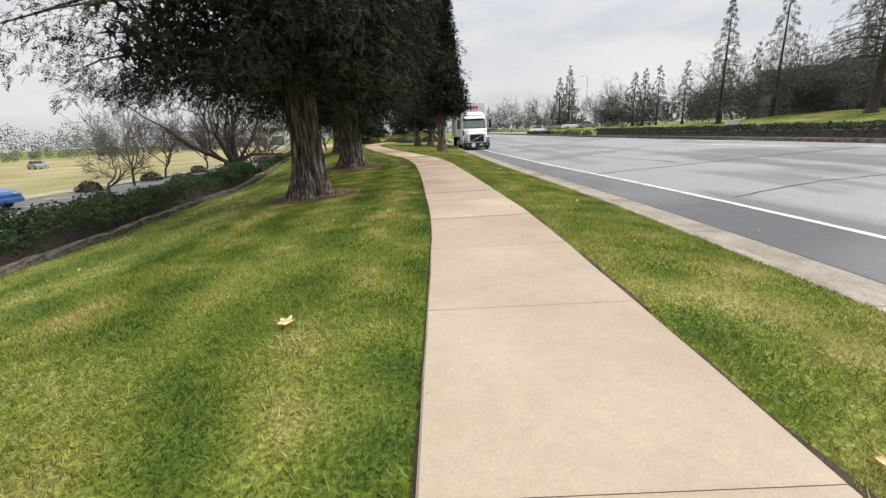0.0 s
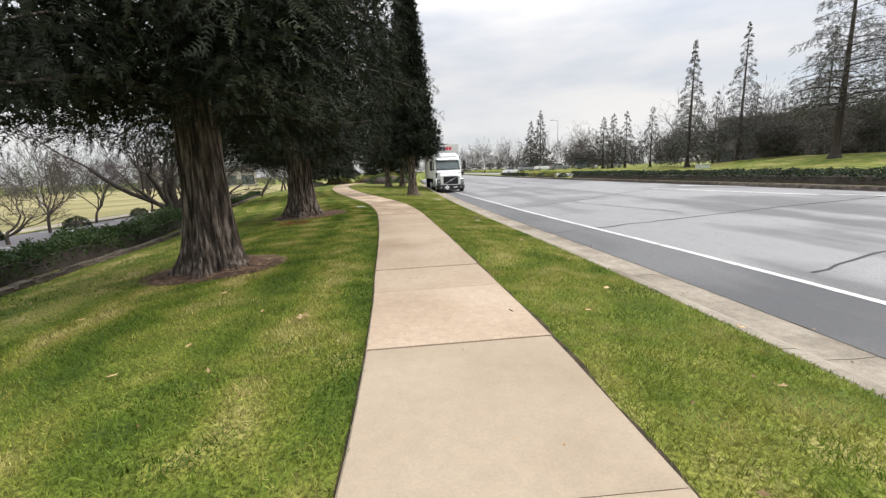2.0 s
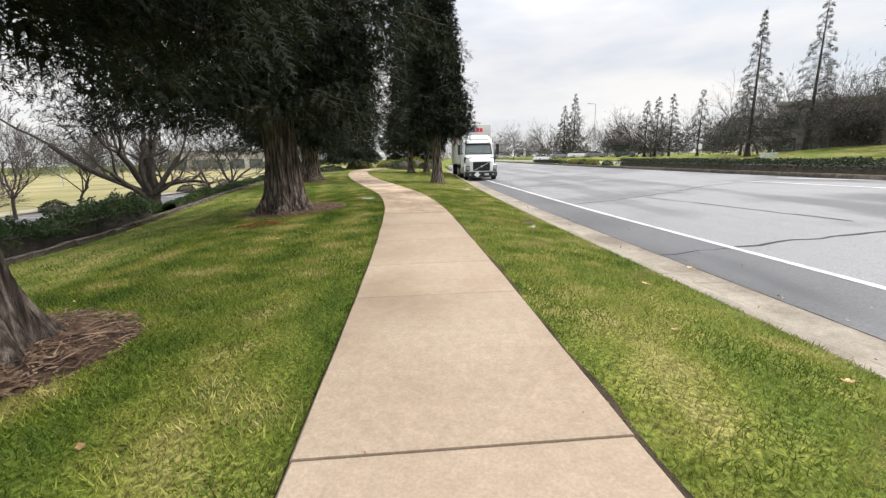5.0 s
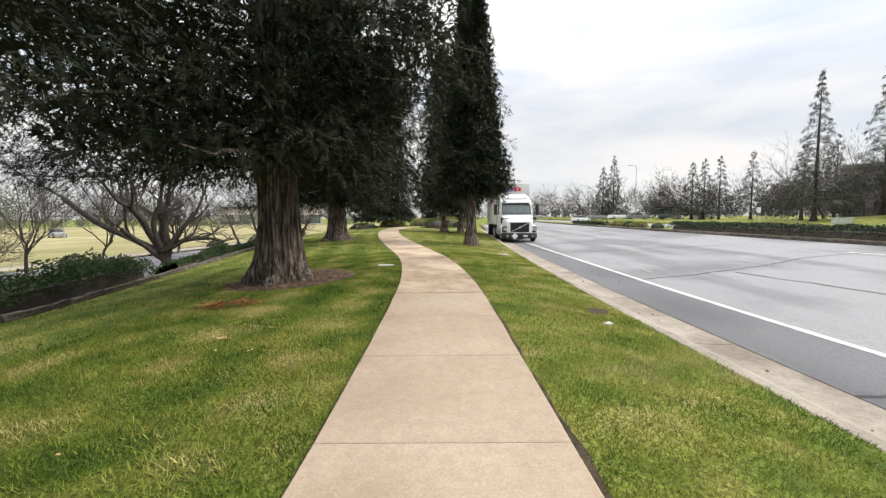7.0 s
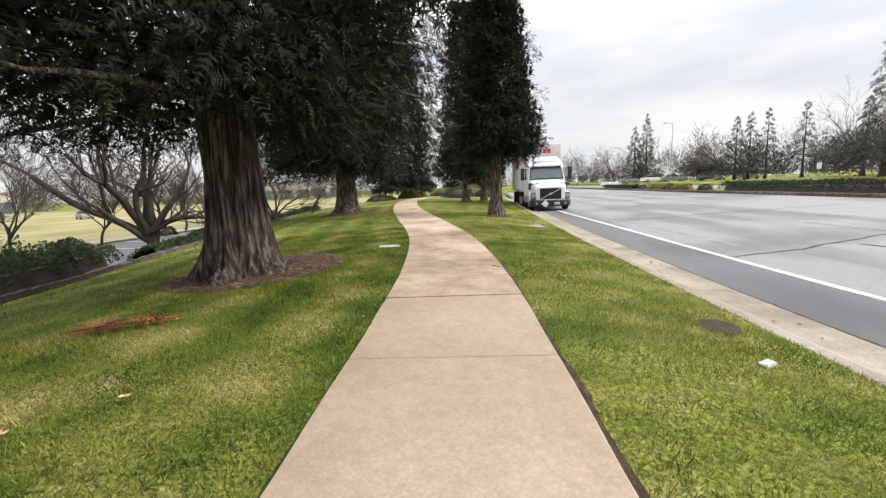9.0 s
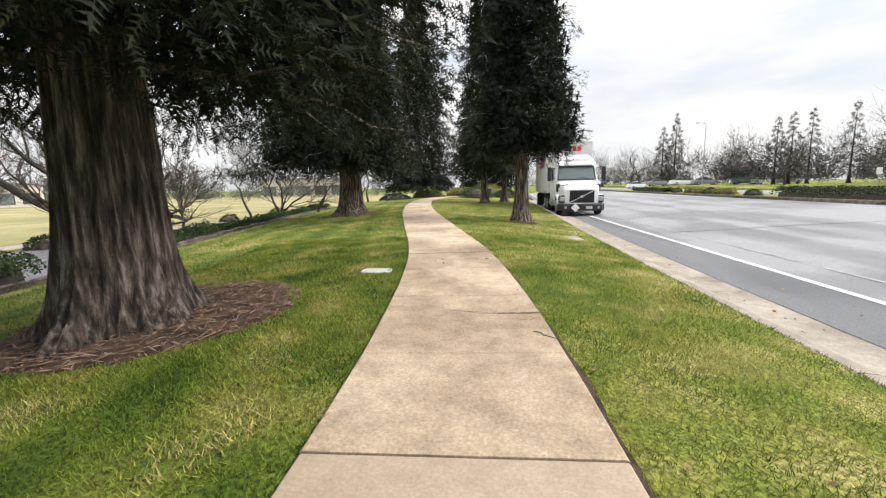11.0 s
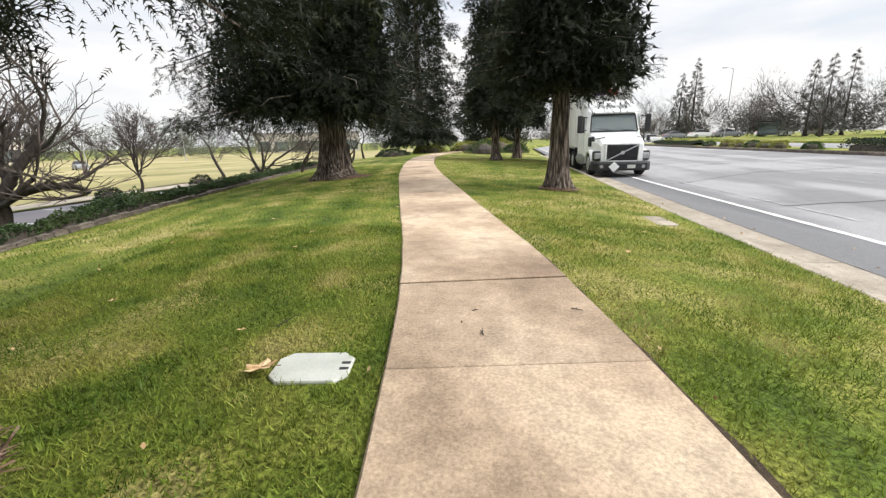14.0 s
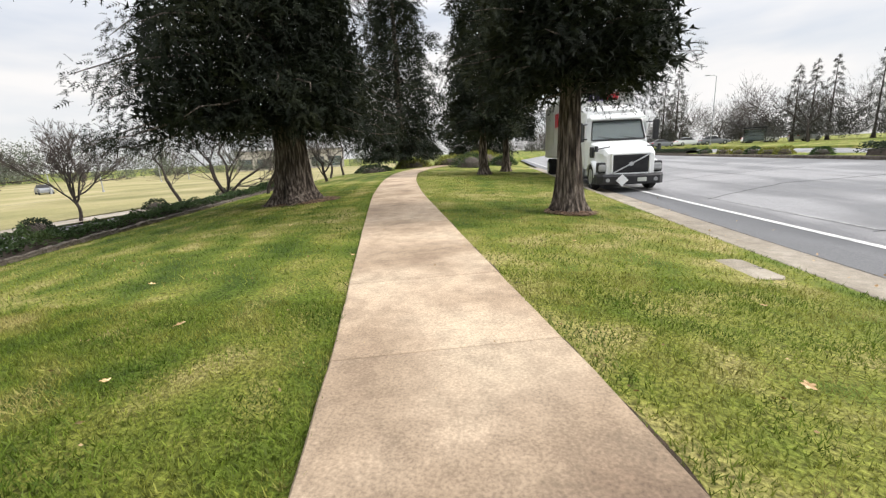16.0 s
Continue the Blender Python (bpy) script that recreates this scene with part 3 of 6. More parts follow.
# ---------- footpath of cast slabs ----------
JOINTS = [-6.2, -4.6, -3.1, -1.6, -0.4, 1.13, 2.72, 4.33, 5.94, 7.51, 8.6, 10.62, 11.75, 13.18, 14.65, 16.2, 17.32, 18.82, 20.27, 21.62, 23.1, 24.58] + [26.2 + 1.6 * i for i in range(20)] + [58.4 + 2 * i for i in range(8)]
LIFT = {5.94: 0.008, 8.6: 0.009, 16.2: 0.008, 21.62: 0.010}


def path_frame(y):
    d = 0.05
    t = Vector((float(PATH(y + d) - PATH(y - d)), 2 * d, 0)).normalized()
    return Vector((float(PATH(y)), y, float(path_z(y)))), t, Vector((t.y, -t.x, 0))


def slabs():
    walk_path = tagged(new("footpath"), "tan concrete footpath of square slabs, stained and lightly cracked", "footpath", kind="structure")
    rnd = random.Random(5)
    for a, b in zip(JOINTS, JOINTS[1:]):
        lift = LIFT.get(a, 0.0)
        gap = 0.003 if a not in LIFT else 0.005
        n = 4
        rings = []
        for i in range(n + 1):
            y = a + (b - a) * i / n
            c, t, s = path_frame(y)
            c = c + t * (gap if i == 0 else (-0.002 if i == n else 0)) + Vector((0, 0, lift * (1 - i / n)))
            w = float(HALF(y)) + 0.010 * noise.noise((y * 1.3, 3, 1))
            drop = 0.004 if i in (0, n) else 0.0
            rings.append([c - s * w + Vector((0, 0, -0.12)), c - s * w + Vector((0, 0, -0.012)), c - s * (w - 0.012) + Vector((0, 0, -drop)),
                          c + s * (w - 0.012) + Vector((0, 0, -drop)), c + s * w + Vector((0, 0, -0.012)), c + s * w + Vector((0, 0, -0.12))])
            if i in (0, n):
                c2 = c + t * (0.012 if i == 0 else -0.012)
                inner = [c2 - s * w + Vector((0, 0, -0.12)), c2 - s * w + Vector((0, 0, -0.012)), c2 - s * (w - 0.012), c2 + s * (w - 0.012),
                         c2 + s * w + Vector((0, 0, -0.012)), c2 + s * w + Vector((0, 0, -0.12))]
                rings.insert(len(rings) if i == 0 else len(rings) - 1, inner)
        part("slab", loft(bmesh.new(), rings), M_CONCRETE_OLD if a > 16.1 else (M_CONCRETE_PALE if a < 5.8 else M_CONCRETE), walk_path)
    return walk_path


footpath = slabs()
# bare soil along both edges of the slabs
for side in (-1, 1):
    strip("soil_edge", "damp bare soil between turf and slabs", "soil", lambda y, s=side: PATH(y) + s * (HALF(y) + (0.014 if s < 0 else -0.02)),
          lambda y, s=side: PATH(y) + s * (HALF(y) + (-0.02 if s < 0 else 0.038 + 0.014 * np.sin(y * 2.3) + 0.015 * np.sin(y * 7.1))), lambda x, y: path_z(y) - 0.022, list(np.arange(-8, 60, 0.25)), M_SOIL)


# ---------- trees ----------
def spray_template(pairs, droop=0.25, leaf=0.34, width=0.085):
    """A flat feathery spray one unit long: a thin stem with paired leaflets."""
    v, t = [], []

    def tri(a, b, c):
        o = len(v)
        v.extend((a, b, c))
        t.append((o, o + 1, o + 2))
    for i in range(pairs):
        k = (i + 0.4) / pairs
        ln = leaf * (1 - 0.55 * k)
        z = -droop * k * k
        for s in (-1, 1):
            base = np.array((k, 0, z))
            tip = np.array((k + ln * 0.75, s * ln, z - 0.12 * ln))
            off = np.array((width, -s * width * 0.3, 0))
            tri(base, base + off, tip)
    tri(np.array((0, -0.012, 0)), np.array((0, 0.012, 0)), np.array((1.0, 0, -droop)))
    tri(np.array((0.75, -0.05, -droop * 0.56)), np.array((0.75, 0.05, -droop * 0.56)), np.array((1.15, 0, -droop * 1.2)))
    return np.array(v, np.float32), np.array(t, np.int32)


SPRAY_FINE = spray_template(5, leaf=0.30, width=0.085)
SPRAY_MID = spray_template(5, leaf=0.32, width=0.085)
SPRAY_INNER = spray_template(2, leaf=0.44, width=0.14)
SPRAY_FAR = spray_template(3, leaf=0.40, width=0.15)


def scatter(template, origins, heading, up, sizes):
    """Copies of a template, one island each: heading and up are unit rows, sizes the lengths."""
    tv, tt = template
    side = np.cross(up, heading)
    side /= np.maximum(np.linalg.norm(side, axis=1, keepdims=True), 1e-6)
    nrm = np.cross(heading, side)
    basis = np.stack([heading, side, nrm], axis=1) * sizes[:, None, None]
    verts = np.einsum("kj,njd->nkd", tv, basis) + origins[:, None, :]
    n = len(origins)
    tris = (tt[None] + (np.arange(n) * len(tv))[:, None, None]).reshape(-1, 3)
    return verts.reshape(-1, 3), tris


def fluted_trunk(rs, height, r_base, r_bh, lean, flare=1.72, n=40):
    """A redwood trunk: flared foot, ridged bark, tapering to the top."""
    verts, faces = [], []
    hs = [-0.25, 0.0, 0.06, 0.14, 0.24, 0.36, 0.5, 0.65, 0.82, 1.0, 1.2, 1.4, 1.65, 1.9, 2.2, 2.6, 3.0, 3.5, 4.2, 5.5, 7.5, 10, height * 0.8, height] if n > 20 else [-0.25, 0.0, 0.2, 0.7, 1.6, 3.0, 5.5, 8, height * 0.8, height]
    hs = [h for h in hs if h <= height]
    ph = rs.uniform(0, 10)
    for h in hs:
        taper = max(0.04, 1 - (max(h, 0) / height) ** 0.9 * 0.96)
        foot = 1 + (flare - 1) * math.exp(-max(h, 0) / 0.42)
        for k in range(n):
            a = 2 * math.pi * k / n
            groove = noise.noise((math.cos(a) * 5.5 + 0.25 * h, math.sin(a) * 5.5, h * 0.45 + ph)) + 0.6 * noise.noise((math.cos(a) * 13, math.sin(a) * 13 + 0.3 * h, h * 0.8 + ph))
            ridge = 1 + 0.05 * math.sin(9 * a + ph + 0.5 * math.sin(h * 1.4)) + 0.23 * (abs(groove) ** 0.7 - 0.35)
            lobes = 1 + 0.16 * math.exp(-max(h, 0) / 0.35) * math.sin(5 * a + ph * 1.7) + 0.05 * noise.noise((math.cos(a) * 2, math.sin(a) * 2, h * 0.8 + ph))
            r = r_bh * taper * foot * ridge * lobes
            verts.append((r * math.cos(a) + lean[0] * h, r * math.sin(a) + lean[1] * h, h))
    m = len(hs)
    for i in range(m - 1):
        for k in range(n):
            faces.append((i * n + k, i * n + (k + 1) % n, (i + 1) * n + (k + 1) % n, (i + 1) * n + k))
    return verts, faces


def conifer(x, y, height, radius, r_bh, bottom, limbs, per_limb, spray, size, seed, label, needle=M_NEEDLE, bark=M_BARK,
            lean=(0, 0), flat=0.55, reach=None, limb_objects=True, name="redwood_tree", droop=0.30, base=None, skirt=0.80, inner=0.45):
    """A conifer: fluted trunk, drooping limbs from the crown's foot to the tip, feathery sprays along every limb."""
    rs = np.random.RandomState(seed)
    tree = tagged(new(name), label, "tree", group="redwoods beside the footpath" if name == "redwood_tree" else "")
    tree.location = (x, y, gz(x, y) if base is None else base)
    v, f = fluted_trunk(rs, height, r_bh * 1.5, r_bh, lean, n=110 if spray is SPRAY_FINE else (48 if limb_objects else 12))
    child("trunk", mesh_from("trunk", v, f, bark, True), tree)
    lots, near_lot = ([], [], [], []), ([], [], [], [])
    joined_v, joined_f = [], []
    for i in range(limbs):
        k = (i + rs.uniform(0, 0.9)) / limbs
        h = bottom + (height - bottom) * k ** 1.3
        az = i * 2.39996 + rs.uniform(-0.3, 0.3)
        prof = (skirt + (1 - skirt) * min(1, k / 0.14)) * (1 - k) ** flat
        ln = radius * prof * rs.uniform(0.72, 1.08)
        if reach:
            ln *= reach(az, k)
        ln *= 0.97 + 0.32 * noise.noise((math.cos(az) * 1.4 + seed, math.sin(az) * 1.4, h * 0.42))
        ln = max(ln, 0.5 if limb_objects else 0.10)
        out = Vector((math.cos(az), math.sin(az), 0))
        rise = rs.uniform(0.02, 0.22) + 0.35 * k
        pts = []
        for s in np.linspace(0, 1, 7):
            p = Vector((lean[0] * h, lean[1] * h, h)) + out * (ln * s) + Vector((0, 0, ln * (rise * s - (droop + rise * 0.7) * s * s)))
            p += Vector((rs.uniform(-1, 1), rs.uniform(-1, 1), rs.uniform(-0.6, 0.6))) * 0.05 * ln * s * 0.6
            p.z = max(p.z, bottom - 0.25 + 0.1 * s)
            pts.append(p)
        r0 = max(0.010, 0.013 * ln * (1.2 if k < 0.5 else 0.9))
        tv, tf = tube_rings(pts, [r0 * (1 - 0.88 * s) for s in np.linspace(0, 1, 7)], 5)
        if limb_objects and k < 0.22:
            child("limb", mesh_from("limb", tv, tf, bark, True), tree)
        else:
            o = len(joined_v)
            joined_v += tv
            joined_f += [tuple(a + o for a in q) for q in tf]
        fine_limb = spray is SPRAY_FINE and k < 0.42
        cnt = max(6, int(per_limb * (3.3 if fine_limb else 0.80) * (0.35 + 0.65 * (ln / radius)) * rs.uniform(0.8, 1.2)))
        arr = np.array(pts)
        s = rs.uniform(0.10, 1.03, cnt) ** 0.66
        s = np.minimum(s, 1.02)
        idx = np.clip((s * 6).astype(int), 0, 5)
        fr = (s * 6 - idx)[:, None]
        pos = arr[idx] * (1 - fr) + arr[idx + 1] * fr
        tang = arr[idx + 1] - arr[idx]
        tang /= np.linalg.norm(tang, axis=1, keepdims=True)
        lat = np.cross(tang, (0, 0, 1.0))
        lat /= np.maximum(np.linalg.norm(lat, axis=1, keepdims=True), 1e-6)
        spread = (0.10 + 0.24 * np.sin(np.pi * np.clip(s, 0, 1) ** 0.8)) * ln
        sgn = rs.uniform(-1, 1, cnt)
        pos = pos + lat * (sgn * spread)[:, None]
        pos[:, 2] += rs.uniform(-0.30, 0.22, cnt) * (0.45 + 0.28 * ln) - 0.07 * np.abs(sgn) * ln
        floor_z = bottom - 0.45 + 0.35 * rs.uniform(0, 1, cnt)
        pos[:, 2] = np.where(pos[:, 2] < floor_z, floor_z + 0.5 * rs.uniform(0, 1, cnt), pos[:, 2])
        hd = tang * 0.9 + lat * (sgn * 1.0)[:, None] + rs.normal(0, 0.62, (cnt, 3))
        hd[:, 2] -= rs.uniform(0.05, 0.6, cnt)
        hd /= np.linalg.norm(hd, axis=1, keepdims=True)
        up = np.tile((0, 0, 1.0), (cnt, 1)) + rs.normal(0, 0.60, (cnt, 3))
        lot = near_lot if fine_limb else lots
        for store, item in zip(lot, (pos, hd, up, (size * 0.40 if fine_limb else size * (0.8 if spray is not SPRAY_FAR else 1)) * rs.uniform(0.6, 1.35, cnt) * (1.0 if limb_objects else 0.55 + 0.45 * ln / radius))):
            store.append(item)
    # shaded inner growth close to the stem
    if limb_objects:
        m = int(limbs * per_limb * inner)
        kk = rs.uniform(0, 1, m)
        hz = bottom + 0.30 + (height * 0.96 - bottom - 0.30) * kk ** 1.5
        az = rs.uniform(0, 2 * np.pi, m)
        prof = (1 - kk) ** flat * (skirt + (1 - skirt) * np.minimum(1, kk / 0.14))
        rr = radius * prof * np.array([reach(a, q) if reach else 1.0 for a, q in zip(az, kk)]) * np.sqrt(rs.uniform(0.003, 0.40, m))
        pos = np.stack([np.cos(az) * rr + lean[0] * hz, np.sin(az) * rr + lean[1] * hz, hz], 1)
        hd = np.stack([np.cos(az), np.sin(az), rs.uniform(-0.9, 0.2, m)], 1) + rs.normal(0, 0.5, (m, 3))
        hd /= np.linalg.norm(hd, axis=1, keepdims=True)
        v, t = scatter(SPRAY_INNER, pos, hd, rs.normal(0, 1, (m, 3)), rs.uniform(0.30, 0.62, m))
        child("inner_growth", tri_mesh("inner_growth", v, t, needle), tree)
    if joined_v:
        tagged(child("bough_framework", mesh_from("bough_framework", joined_v, joined_f, bark), tree), kind="stuff")
    v, t = scatter(SPRAY_MID if spray is SPRAY_FINE else spray, *[np.concatenate(a) for a in lots])
    if near_lot[0]:
        v2, t2 = scatter(SPRAY_FINE, *[np.concatenate(a) for a in near_lot])
        v, t = np.concatenate([v, v2]), np.concatenate([t, t2 + len(v)])
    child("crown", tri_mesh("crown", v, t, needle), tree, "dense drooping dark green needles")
    return tree


def lopsided(az0, more, less):
    """Limbs longer towards az0 (radians) and shorter away from it."""
    return lambda az, k: (more + less) / 2 + (more - less) / 2 * math.cos(az - az0)


LEFT = math.pi
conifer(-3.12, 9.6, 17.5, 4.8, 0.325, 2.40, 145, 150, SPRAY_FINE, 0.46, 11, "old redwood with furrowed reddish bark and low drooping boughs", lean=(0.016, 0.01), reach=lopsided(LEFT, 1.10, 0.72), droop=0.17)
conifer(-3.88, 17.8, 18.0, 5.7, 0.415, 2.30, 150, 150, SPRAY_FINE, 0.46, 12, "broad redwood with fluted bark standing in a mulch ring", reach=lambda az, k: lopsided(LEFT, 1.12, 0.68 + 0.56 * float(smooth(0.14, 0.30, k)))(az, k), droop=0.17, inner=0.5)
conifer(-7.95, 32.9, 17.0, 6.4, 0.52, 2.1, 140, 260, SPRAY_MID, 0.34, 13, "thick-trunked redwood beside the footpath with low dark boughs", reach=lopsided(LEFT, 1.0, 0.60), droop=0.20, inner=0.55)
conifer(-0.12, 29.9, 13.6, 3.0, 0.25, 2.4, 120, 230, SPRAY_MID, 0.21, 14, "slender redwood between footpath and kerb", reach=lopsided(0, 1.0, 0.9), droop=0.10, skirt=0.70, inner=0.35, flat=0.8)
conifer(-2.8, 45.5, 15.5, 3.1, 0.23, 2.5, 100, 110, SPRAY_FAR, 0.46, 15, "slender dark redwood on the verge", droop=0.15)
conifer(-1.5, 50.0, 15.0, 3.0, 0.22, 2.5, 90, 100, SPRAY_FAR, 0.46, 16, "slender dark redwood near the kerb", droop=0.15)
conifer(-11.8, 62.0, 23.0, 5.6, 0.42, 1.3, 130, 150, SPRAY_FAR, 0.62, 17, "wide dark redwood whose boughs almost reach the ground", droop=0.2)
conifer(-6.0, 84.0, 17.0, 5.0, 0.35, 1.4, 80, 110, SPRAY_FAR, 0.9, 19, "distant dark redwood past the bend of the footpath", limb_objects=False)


def bare_tree(x, y, height, r0, seed, label, spread=0.75, fork=0.25, levels=5, twig=M_TWIG, bark=M_BARK_GREY, base=None, name="bare_tree", kids=(2, 4), shrink=0.72, lean=(0, 0), arms=()):
    """A leafless tree: trunk, then limbs that fork again and again into fine twigs."""
    rnd = random.Random(seed)
    tree = tagged(new(name), label, "tree")
    tree.location = (x, y, (gz(x, y) if base is None else base) - 0.05)
    wood_v, wood_f, fine_v, fine_f = [], [], [], []

    def add(pts, radii, level):
        v, f = tube_rings(pts, radii, 8 if level < 1 else (6 if level < 2 else (4 if level < 2 else 3)))
        tv, tf = (wood_v, wood_f) if level < 3 else (fine_v, fine_f)
        o = len(tv)
        tv += v
        tf += [tuple(i + o for i in q) for q in f]

    def grow(p, d, ln, r, level):
        n = 6 if level < 2 else (4 if level < 3 else 2)
        pts, q, dd = [p], p, d.copy()
        for i in range(n):
            dd = (dd + Vector((rnd.gauss(0, 1), rnd.gauss(0, 1), rnd.gauss(0, 0.7) + 0.35)) * 0.17).normalized()
            q = q + dd * (ln / n)
            pts.append(q)
        r1 = max(r * 0.66, 0.0055)
        add(pts, [r + (r1 - r) * i / n for i in range(n + 1)], level)
        if level >= levels:
            return
        if level == 0 and arms:
            for az, el, length, ra in arms:
                az, el = radians(az), radians(el)
                grow(pts[rnd.randint(n - 2, n)], Vector((math.cos(az) * math.cos(el), math.sin(az) * math.cos(el), math.sin(el))), length * 0.62, ra, 1)
            return
        for c in range(rnd.randint(*kids) + (1 if level >= 2 else 0)):
            at = n if c == 0 else rnd.randint(max(1, n // 3), n)
            axis = Vector((rnd.gauss(0, 1), rnd.gauss(0, 1), rnd.gauss(0, 0.45)))
            nd = (dd * (1 - spread * 0.5) + axis.normalized() * spread).normalized()
            if level == 0:
                nd = (Vector((nd.x, nd.y, 0)).normalized() * spread * 1.15 + Vector((0, 0, rnd.uniform(0.35, 0.95)))).normalized()
            nd.z = max(nd.z, -0.15)
            grow(pts[at], nd, ln * shrink * rnd.uniform(0.8, 1.2) * (1.0 if level else height * (1 - fork) * 0.46 / (ln * shrink)), max(0.0065, r1 * rnd.uniform(0.60, 0.92)), level + 1)
    grow(Vector((0, 0, 0)), Vector((lean[0], lean[1], 1)).normalized(), height * fork, r0, 0)
    child("trunk", mesh_from("trunk", wood_v, wood_f, bark, True), tree)
    if fine_v:
        tagged(child("crown", mesh_from("crown", fine_v, fine_f, twig), tree), kind="stuff")
    return tree


def leaf_clump(points, size, seed, jitter=0.6):
    """Small leaf shapes on a list of points, turned at random."""
    rs = np.random.RandomState(seed)
    n = len(points)
    tv = np.array([(0, 0, 0), (0.5, 0.28, 0.06), (1, 0, 0), (0.5, -0.28, 0.06)], np.float32)
    tt = np.array([(0, 1, 2), (0, 2, 3)], np.int32)
    hd = rs.normal(0, 1, (n, 3))
    hd[:, 2] = np.abs(hd[:, 2]) * jitter
    hd /= np.linalg.norm(hd, axis=1, keepdims=True)
    up = rs.normal(0, 1, (n, 3))
    return scatter((tv, tt), np.asarray(points), hd, up, size * rs.uniform(0.6, 1.3, n))


def shrub(x, y, rx, ry, h, seed, label, mat, name="shrub", count=2600, leaf=0.08, base=None, group=""):
    """A rounded bush: a shell and core of small leaves over a woody core, with an uneven outline."""
    rs = np.random.RandomState(seed)
    z0 = gz(x, y) if base is None else base
    d = rs.normal(0, 1, (count, 3))
    d /= np.linalg.norm(d, axis=1, keepdims=True)
    d[:, 2] = np.abs(d[:, 2])
    lump = np.array([1 + 0.22 * noise.noise((p[0] * 2.1 + seed, p[1] * 2.1, p[2] * 2.1)) for p in d])
    rad = (rs.uniform(0.55, 1.0, count) ** 0.5) * lump
    pts = d * rad[:, None] * np.array((rx, ry, h))
    ob = tagged(new(name), label, "shrub", group=group)
    ob.location = (x, y, z0)
    v, t = leaf_clump(pts, leaf, seed)
    child("leaves", tri_mesh("leaves", v, t, mat), ob)
    bm = bmesh.new()
    bmesh.ops.create_icosphere(bm, subdivisions=2, radius=1.0)
    for vv in bm.verts:
        vv.co = Vector((vv.co.x * rx * 0.72, vv.co.y * ry * 0.72, max(-0.05, vv.co.z) * h * 0.72))
    part("inner_growth", bm, M_TWIG, ob)
    return ob


def hedge(name, label, x0, x1, height, y0, y1, mat, density, leaf, seed, base=None, lumpy=0.15):
    """A bed or clipped hedge between two curves, filled with small leaves over a woody core."""
    rs = np.random.RandomState(seed)
    ob = tagged(new(name), label, "hedge")
    n = int(density * (y1 - y0))
    ys = rs.uniform(y0, y1, n)
    k = rs.uniform(0, 1, n)
    xa, xb = x0(ys), x1(ys)
    xs = xa + (xb - xa) * k
    z0 = ground_z(xs, ys) if base is None else np.full(n, base)
    edge = np.minimum(np.minimum(k, 1 - k) * np.abs(xb - xa) / 0.22, 1) ** 0.5
    lump = np.array([noise.noise((a * 0.9, b * 0.9, seed)) + 0.5 * noise.noise((a * 2.7, b * 2.7, seed)) for a, b in zip(xs, ys)])
    top = height * (0.75 * edge + 0.25) * (1 + lumpy * 2 * lump)
    zs = z0 + top * rs.uniform(0.25, 1.0, n) ** 0.45
    v, t = leaf_clump(np.stack([xs, ys, zs], 1), leaf, seed)
    child("leaves", tri_mesh("leaves", v, t, mat), ob)
    verts, faces = [], []
    yy = np.arange(y0 + 0.1, y1 - 0.05, 0.6)
    for y in yy:
        a, b = float(x0(y)), float(x1(y))
        s = 1 if b > a else -1
        for f, hz in ((0.10, 0.0), (0.14, 0.55), (0.5, 0.72), (0.86, 0.55), (0.90, 0.0)):
            x = a + (b - a) * f
            verts.append((x, y, (gz(x, y) if base is None else base) + height * hz * (0.95 + 0.1 * noise.noise((x, y, 4)))))
    for r in range(len(yy) - 1):
        for c in range(4):
            o = r * 5 + c
            faces.append((o, o + 1, o + 6, o + 5))
    child("woody_core", mesh_from("woody_core", verts, faces, M_TWIG), ob)
    return ob


# bed beyond the stone edging, dropping to the car park
hedge("groundcover_bed", "dense bed of low dark green evergreen shrubs behind stone edging", lambda y: EDGE(y) - 0.25, lambda y: EDGE(y) - 3.0, 0.62, -4, 21.0, M_SHRUB, 3200, 0.075, 31, lumpy=0.42)
hedge("groundcover_bed", "low brownish green shrub bed along the car park", lambda y: EDGE(y) - 0.25, lambda y: EDGE(y) - 1.3, 0.40, 22.4, 48, M_SHRUB, 1500, 0.075, 32, lumpy=0.35)


